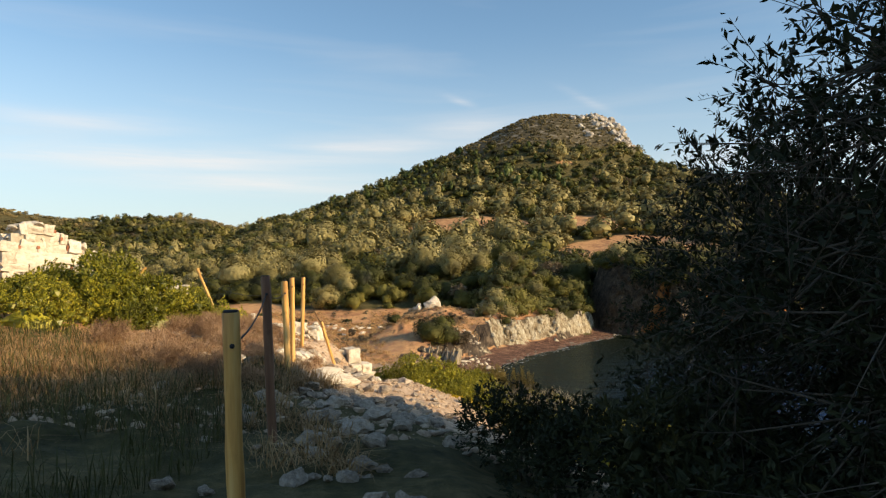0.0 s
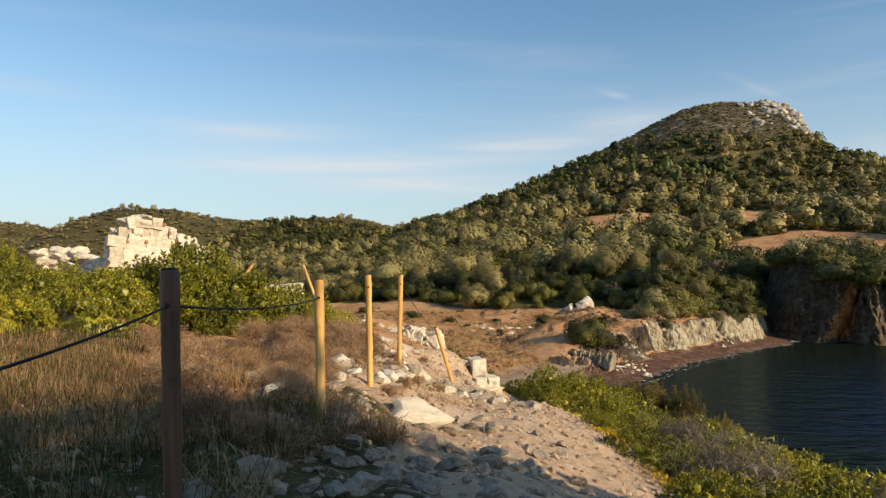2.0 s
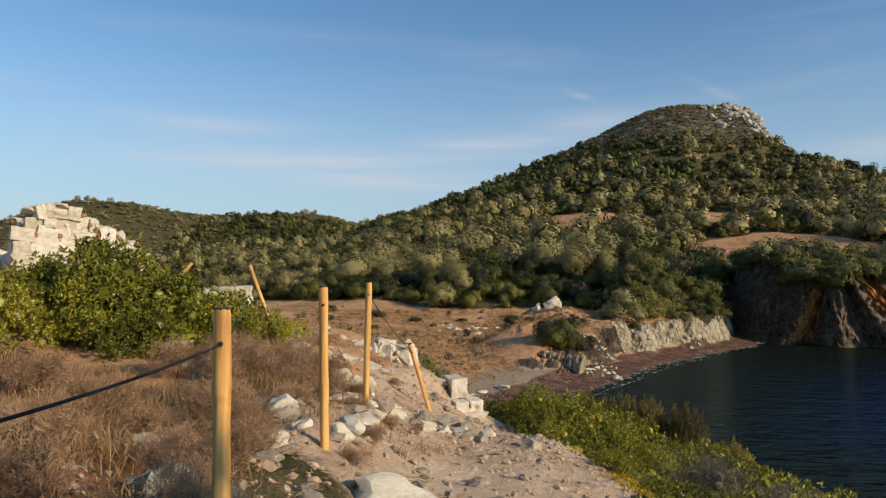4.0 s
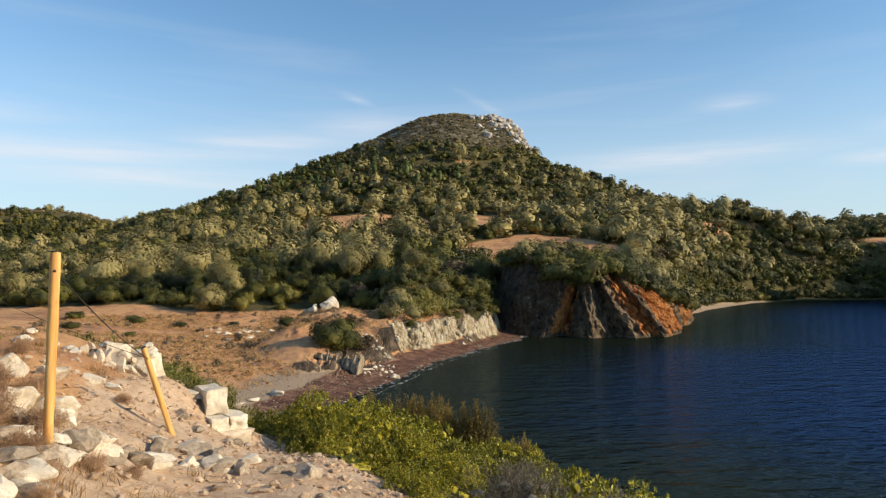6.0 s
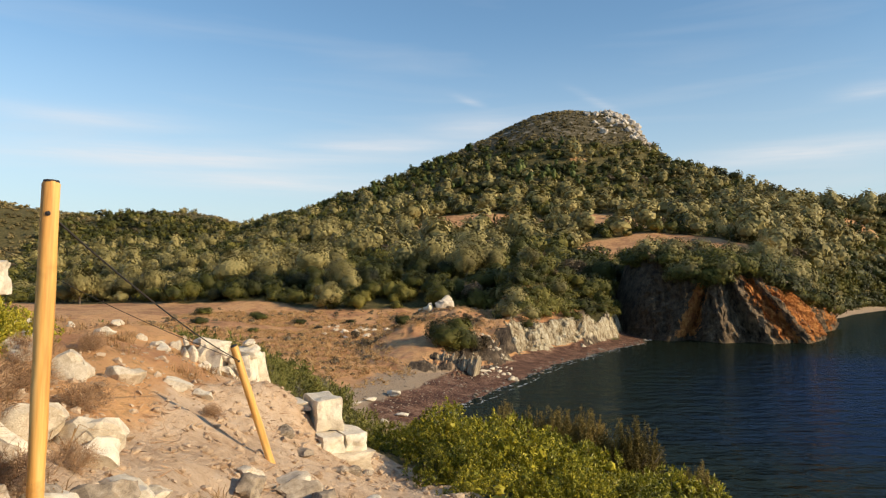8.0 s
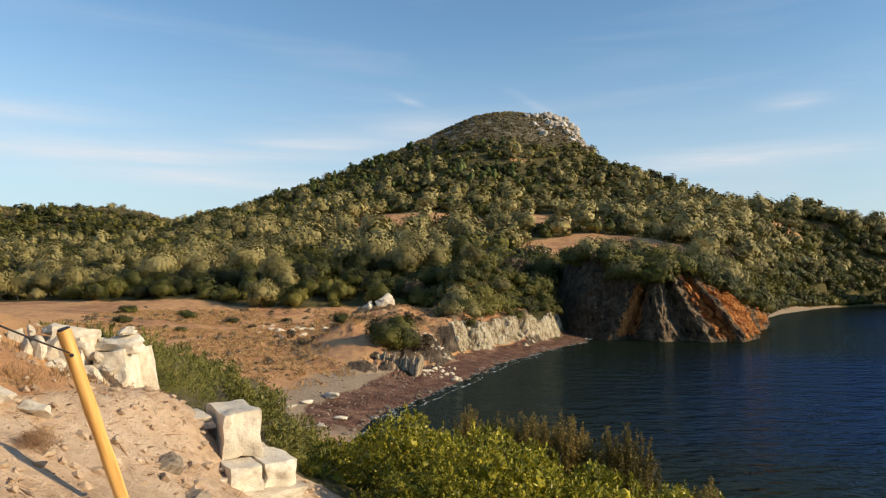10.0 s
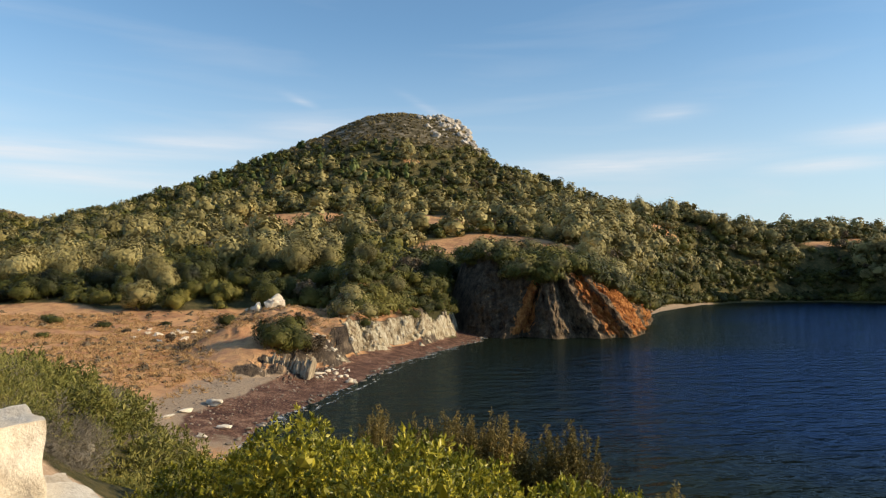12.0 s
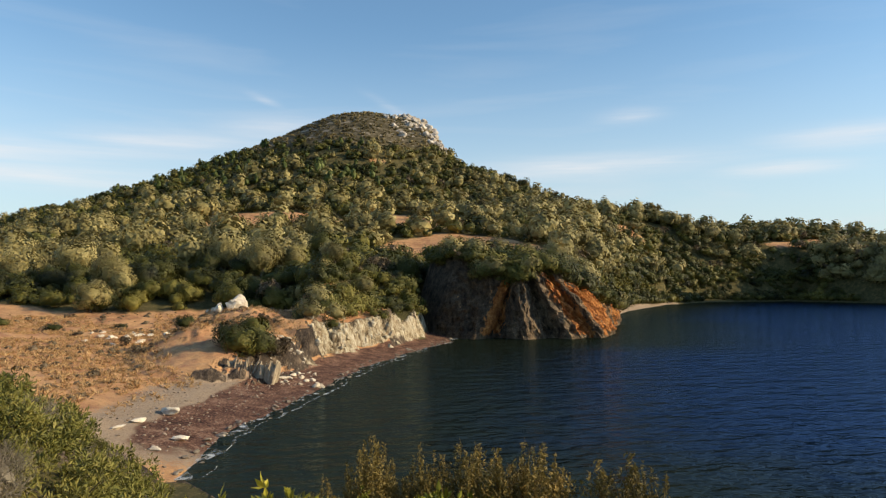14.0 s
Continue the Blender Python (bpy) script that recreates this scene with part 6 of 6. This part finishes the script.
def hewn_wall_end():
    """The corner of squared stones at the end of the path: one tall block, two below it, a long one at the foot."""
    root = new("ashlar_corner")
    root.matrix_basis = pose(-0.06, 6.83, 8.2, 0, 0, 30)
    # from and to: along the sunlit face, into the bank, up
    spans = [(0.0, 0.39, -0.02, 0.86, 0.58, 1.04), (-0.06, 0.275, -0.36, 0.2, 0.33, 0.585), (0.285, 0.62, -0.34, 0.3, 0.34, 0.6), (-0.04, 0.72, -0.42, 0.3, 0.03, 0.33), (0.3, 0.75, -0.4, 0.2, -0.3, -0.03),
             (0.36, 0.7, 0.3, 0.9, 0.1, 0.5), (-0.05, 0.35, 0.2, 0.9, 0.1, 0.58), (-0.62, -0.04, 0.32, 0.9, 0.86, 0.99), (-1.15, -0.64, 0.42, 0.95, 0.9, 1.02), (-0.4, -0.08, -0.36, 0.0, 0.18, 0.5)]
    for k, (x0, x1, y0, y1, z0, z1) in enumerate(spans):
        m = pose((x0 + x1) / 2, (y0 + y1) / 2, (z0 + z1) / 2, 1.5 * (k % 3 - 1), 1.5 * (k % 2), 3 * (k % 3) - 3) @ Matrix.Diagonal((x1 - x0, y1 - y0, z1 - z0, 1))
        part("stone", BLOCKS[k % 6], root, m=m)
    tagged(root, "corner of squared pale limestone blocks in three courses", "wall")
    for x, y, q in ((0.62, 5.9, 0.3), (0.75, 6.3, 0.2), (0.5, 5.5, 0.25), (0.05, 5.55, 0.3), (-0.3, 5.9, 0.35)):
        stone(ROCKS[int(x * 10) % 8], x, y, q, "loose stone fallen beside the squared blocks", "stones of the bank", x * 5)


hewn_wall_end()


def broken_wall():
    """The broken end of the upper wall: two big blocks, flat slabs over and under them."""
    stump = new("broken_wall")
    stump.matrix_basis = pose(-1.4, 7.25, 9.08, 0, 0, 8)
    rows = [(-0.42, 0.0, 0.55, 0.62, 0.55, 0.46), (0.06, 0.02, 0.54, 0.36, 0.5, 0.38), (0.02, 0.05, 0.84, 0.5, 0.5, 0.2), (-0.4, 0.1, 0.87, 0.44, 0.45, 0.22), (-0.82, 0.05, 0.8, 0.4, 0.4, 0.16),
            (-0.12, -0.02, 0.3, 0.62, 0.5, 0.15), (0.1, 0.05, 0.08, 0.4, 0.45, 0.18), (-0.34, 0.0, 0.12, 0.55, 0.5, 0.22), (-0.95, 0.05, 0.42, 0.42, 0.4, 0.3),
            (0.1, 0.0, 0.2, 0.34, 0.4, 0.12), (-0.2, 0.5, 0.6, 0.7, 0.5, 0.5), (-0.8, 0.55, 0.65, 0.6, 0.5, 0.5), (-0.2, 0.5, 0.2, 0.7, 0.5, 0.4),
            (-0.16, -0.05, 0.73, 0.24, 0.4, 0.1), (-0.7, -0.06, 0.28, 0.4, 0.4, 0.2), (0.2, 0.45, 0.5, 0.3, 0.5, 0.4), (0.12, 0.1, 0.97, 0.24, 0.3, 0.12), (-0.55, 0.1, 1.0, 0.3, 0.3, 0.14)]
    for k, (x, y, z, a, b, c) in enumerate(rows):
        rough = k not in (0, 1, 5)
        me = PALE[k % 6] if rough and k % 3 else BLOCKS[k % 6]
        grow = 0.66 if rough and k % 3 else 0.98
        m = pose(x, y, z, 5 * (k % 3 - 1), 6 * (k % 5 - 2), 9 * (k % 4) - 14) @ Matrix.Diagonal((a * grow, b * grow, c * grow * (1.3 if grow < 1 else 1), 1))
        part("stone", me, stump, m=m)
    rng = np.random.default_rng(64)
    for k in range(34):
        x, z = rng.uniform(-1.5, 0.2), rng.uniform(0.0, 1.0)
        size = rng.uniform(0.07, 0.17)
        part("stone", PALE[k % 6], stump, m=pose(x, -0.16 - 0.08 * rng.uniform() + (0.3 if z > 0.85 else 0), max(z, 0.5 if x < -0.9 else 0), k * 31, k * 17, k * 47) @ Matrix.Diagonal((size * 1.4, size, size, 1)))
    tagged(stump, "broken end of a rough wall of white weathered stones", "wall")


broken_wall()


def ruin():
    """The ruined wall: courses of squared stone with brick chips, broken off in steps."""
    rng = np.random.default_rng(31)
    root = new("ruined_wall")
    root.matrix_basis = pose(-10.16, 4.74, 10.75, 0, 0, math.degrees(math.atan2(0.756, 0.654)))
    z, course = 0.0, 0
    cores = []
    while z < 2.45:
        h = rng.uniform(0.22, 0.4)
        reach = float(np.interp(z + h / 2, [0, 1.2, 1.5, 1.8, 2.1, 2.4, 2.7], [3.2, 3.1, 2.75, 2.5, 1.9, 1.35, 0.9])) + rng.normal() * 0.08
        start = float(np.interp(z + h / 2, [0, 2.0, 2.2, 2.45], [0, 0.02, 0.3, 0.5]))
        cores.append((start, reach, z, h))
        for layer in (0, 1):
            x = start - rng.uniform(0, 0.05)
            while x < reach - 0.12:
                w = min(rng.choice([0.22, 0.34, 0.46, 0.6, 0.75]) * rng.uniform(0.85, 1.15), reach - x + 0.05)
                m = Matrix.Translation((x + w / 2, 0.22 + 0.42 * layer + rng.normal() * 0.035, z + h / 2)) @ Euler((rng.normal() * 0.06, rng.normal() * 0.09, rng.normal() * 0.08)).to_matrix().to_4x4()
                me, k = (BLOCKS[int(rng.integers(6))], 1.0) if rng.uniform() < 0.72 else (PALE[int(rng.integers(6))], 0.62)
                part("stone", me, root, m=m @ Matrix.Diagonal((w * 1.04 * k, 0.48 * k, h * rng.uniform(0.8, 1.2) * k * (1.4 if k < 1 else 1), 1)))
                if layer == 0 and rng.uniform() < 0.28:
                    mb = Matrix.Translation((x + w + 0.005, 0.05, z + h * rng.uniform(0.3, 0.7)))
                    part("brick", BRICKS[0], root, "red brick chip", mb @ Matrix.Diagonal((rng.uniform(0.05, 0.12), 0.16, h * rng.uniform(0.3, 0.7), 1)))
                x += w + rng.uniform(0.0, 0.02)
        z += h
        course += 1
    bm = bmesh.new()
    for start, reach, z0, h in cores:
        bmesh.ops.create_cube(bm, size=1.0, matrix=Matrix.Translation(((start + reach) / 2, 0.43, z0 + h / 2)) @ Matrix.Diagonal((reach - start - 0.12, 0.74, h, 1)))
    part("mortar", bm_mesh("mortar", bm, M_MORTAR, False), root, "crumbling pale lime mortar")
    for k in range(44):
        x = rng.uniform(0.1, 3.1)
        zt = float(np.interp(x, [0, 0.5, 1.0, 1.9, 2.5, 3.1], [2.25, 2.5, 2.6, 2.15, 1.8, 1.3]))
        size = rng.uniform(0.1, 0.24)
        part("stone", PALE[k % 6], root, m=Matrix.Translation((x, 0.4 + rng.normal() * 0.17, zt - 0.03)) @ Euler((0, 0, k)).to_matrix().to_4x4() @ Matrix.Diagonal((size * 1.3, size, size * 0.8, 1)))
    tagged(root, "ruined wall of pale squared limestone with red brick chips", "ruin")
    for (x0, y0), (x1, y1), top, name in (((-14.6, 7.0), (-11.2, 7.4), 0.7, "low"), ((-15.0, 2.2), (-11.8, 0.2), 0.55, "low")):
        low = new("rubble_wall")
        low.matrix_basis = pose(x0, y0, place(x0, y0, 0.1))
        for k in range(150):
            t = rng.uniform()
            px, py = x0 + (x1 - x0) * t + rng.normal() * 0.12, y0 + (y1 - y0) * t + rng.normal() * 0.15
            size = rng.uniform(0.2, 0.34)
            zz = place(px, py, 0) - place(x0, y0, 0.1) + rng.uniform(0, 1) * top * (1 - 0.4 * abs(t - 0.4))
            part("stone", PALE[k % 6], low, m=Matrix.Translation((px - x0, py - y0, zz)) @ Euler((0, 0, k)).to_matrix().to_4x4() @ Matrix.Diagonal((size * 1.3, size, size, 1)))
        tagged(low, "low heap of pale rubble, the stump of a wall", "ruin")
    slab = new("stone_slab", BLOCKS[2])
    slab.matrix_basis = pose(-6.7, 8.25, 11.0, 3, -4, 12) @ Matrix.Diagonal((1.5, 0.6, 0.6, 1))
    tagged(slab, "long pale hewn stone lying on the bank", "stone")


ruin()


# ---- the bay's stones, bushes and foam ----
def bay():
    rng = np.random.default_rng(41)
    stone(PALE[2], -2.6, 112.6, 3.7, "large pale boulder at the edge of the wood", "boulders of the meadow", 0.6, 0.15, stretch=(1.0, 0.9, 1.75))
    stone(PALE[4], -4.9, 113.0, 2.2, "pale rugged rock leaning on the large boulder", "boulders of the meadow", 2.1, 0.2, stretch=(1.2, 0.9, 1.5))
    for x, y, q in ((-5.6, 114.0, 1.3), (-6.6, 114.8, 0.9), (0.4, 113.2, 0.7), (-1.0, 112.4, 0.6)):
        stone(PALE[int(q * 10) % 6], x, y, q, "pale stone beside the large boulder", "boulders of the meadow", x)
    for k in range(22):
        x, y = -15.5 + rng.normal() * 2.6, 101 + rng.normal() * 4.0
        stone(PALE[k % 6], x, y, rng.uniform(0.35, 1.3), "white fallen stone lying in the straw meadow", "stones of the meadow", rng.uniform(0, 6.28), 0.1, stretch=(1.4, 0.8, 0.7))
    wx, wy, wox, woy = waterline(0, 95, 0.5)
    rows = []
    for k in range(420):
        j = int(rng.integers(len(wx)))
        out = rng.normal() * 0.45 - 0.2
        x, y = wx[j] + wox[j] * out, wy[j] + woy[j] * out
        rows.append((SHORE[k % 4], x, y, max(place(x, y, 0.05), -0.1), 0.12 + 0.5 * rng.uniform() ** 4, rng.uniform(0, 6.28)))
    heap("shore_stones", "small wet stones along the water's edge", rows)
    for x, y, q in ((-4.6, 57.5, 1.5), (-6.2, 54.5, 0.9), (-7.0, 52.5, 0.8), (4.4, 76.5, 0.9), (5.0, 78.3, 0.7), (-3.2, 50.8, 0.9), (-4.3, 48.2, 0.7), (3.4, 74.6, 1.0), (4.0, 75.2, 0.7)):
        stone(PALE[int(q * 10) % 6], x, y, q, "pale rock lying on the beach", "rocks on the beach", x * 3, 0.1, stretch=(1.6, 0.8, 0.6))
    rows = []
    px, py = rng.uniform(-9, 6, 2600), rng.uniform(48, 80, 2600)
    pd = shore_distance(px, py)
    pz = land(px, py)
    for k in np.nonzero((pd > 2) & (pd < 11) & (pz < 2.2))[0]:
        rows.append((PALE[k % 6] if k % 4 == 0 else SHORE_PALE[k % 3], px[k], py[k], pz[k] - 0.02, 0.05 + 0.3 * rng.uniform() ** 5, rng.uniform(0, 6.28)))
    rows.sort(key=lambda r: r[0].name)
    heap("beach_gravel", "grey and tan gravel strewn over the beach", [(SHORE_PALE[0], *r[1:]) if r[0].materials[0] != SHORE_PALE[0].materials[0] else r for r in rows])
    outcrop = new("rock_outcrop")
    outcrop.matrix_basis = pose(0.4, 73.5, place(0.4, 73.5, 0.2))
    for k in range(34):
        x, y, q = -2.1 + 0.135 * k, 0.9 - 0.065 * k + rng.normal() * 0.3, rng.uniform(0.7, 1.3)
        m = Matrix.Translation((x, y, 0.2)) @ Euler((rng.normal() * 0.14, 0.16 + rng.normal() * 0.12, rng.normal() * 0.5)).to_matrix().to_4x4()
        part("rib", RIBS[k % 4], outcrop, m=m @ Matrix.Diagonal((0.2 * q, 0.5 * q, 1.7 * q, 1)))
    tagged(outcrop, "jagged striped grey-brown rock outcrop at the back of the beach", "rock")
    for x, y, q, kind in ((-0.6, 77.4, 0.95, 0), (1.0, 78.0, 0.85, 0), (-1.7, 78.6, 0.8, 0), (2.4, 79.4, 0.85, 1), (3.2, 80.6, 0.75, 1), (0.6, 80.0, 0.9, 0), (4.2, 84.0, 0.5, 1), (-7, 88, 0.5, 0), (-11, 84, 0.45, 1), (-14, 93, 0.5, 1), (-5, 92, 0.35, 1), (1.5, 95, 0.4, 1)):
        table = DRYS if kind else DARKS
        plant("leafless_shrub" if kind else "evergreen_shrub", table[int(q * 10) % 2], x, y, place(x, y), q, x, "brownish twiggy shrub above the beach" if kind else "dense green shrub above the beach",
              "shrub", "shrubs of the meadow", high=1.0)
    rows = []
    for k in range(150):
        x, y = rng.uniform(0.5, 7.0), rng.uniform(72, 86)
        rows.append((PALE[k % 6], x, y, place(x, y, 0.05), 0.15 + 0.8 * rng.uniform() ** 4, rng.uniform(0, 6.28)))
    heap("rubble", "pale rubble fallen from the bank onto the beach", rows)
    for x, y, q in ((-25, 106, 0.5), (-32, 108, 0.6), (-18, 112, 0.4), (-21, 101, 0.45), (-5.5, 103, 0.45), (-38, 98, 0.6), (-28, 92, 0.4), (-34, 112, 0.5), (-42, 110, 0.7)):
        kind = DRYS if int(q * 100) % 2 else DARKS
        plant("meadow_shrub", kind[0], x, y, place(x, y), q, x, "small shrub standing alone in the dry meadow", "shrub", "shrubs of the meadow", high=0.62)
    # jagged rocks of the white bank
    px, py = rng.uniform(6, 31, 9000), rng.uniform(78, 124, 9000)
    pd, pz = shore_distance(px, py), land(px, py)
    steep = np.hypot(land(px + 0.5, py) - pz, land(px, py + 0.5) - pz) / 0.5
    hits = np.nonzero((pd > 3.2) & (pd < 9.5) & (steep > 0.9) & (pz > 0.6) & (px < 30 - 0.3 * pz) & (fractal(px, py, 0.35, 2, 58) > 0.02))[0][:210]
    heap("bank_rocks", "jagged cream-white rocks of the crumbling bank", [(CHALK[k % 4], px[k], py[k], pz[k] - 0.3, 0.35 + 0.9 * rng.uniform() ** 2, rng.uniform(0, 6.28)) for k in hits])
    # crags on the steep side of the summit
    rows = []
    for k in range(900):
        x, y = rng.uniform(84, 150), rng.uniform(470, 545)
        z = place(x, y, 0)
        if z > 97 and rng.uniform() < 0.05 + 0.5 * float(smooth01(94, 116, x)):
            rows.append((CRAGS[k % 4], x, y, z - 0.9, 2.2 + 7.0 * rng.uniform() ** 2.2, rng.uniform(0, 6.28)))
    heap("summit_crags", "pale grey limestone crags on the hill's summit", rows)
    # foam along the shore
    bits = []
    x, y, ox, oy = waterline(0, 999, 0.35)
    for lo, hi, wide, seed in ((0, len(x), 0.8, 1), (0, int(0.62 * len(x)), 0.3, 2)):
        k = np.arange(lo, hi)
        away = 0.05 + (1.2 if seed == 2 else 0.0) + 0.35 * fractal(k * 0.35, 0 * k, 0.5, 3, 80 + seed)
        w = np.maximum(wide * (0.55 + 1.3 * fractal(k * 0.35, 0 * k, 0.35, 3, 90 + seed)), 0.03)
        a = np.stack([x[k] + ox[k] * away, y[k] + oy[k] * away, np.full(len(k), 0.03)], -1)
        b = np.stack([x[k] + ox[k] * (away + w), y[k] + oy[k] * (away + w), np.full(len(k), 0.018)], -1)
        m, q = len(k), np.arange(len(k) - 1)
        bits.append((np.concatenate([a, b]), np.concatenate([np.stack([q, q + m, q + m + 1], -1), np.stack([q, q + m + 1, q + 1], -1)])))
    v, f = join(*bits)
    tagged(new("foam", mesh_of("foam", v, f, M_FOAM)), "thin white foam lines along the shore", "foam", kind="stuff")


bay()
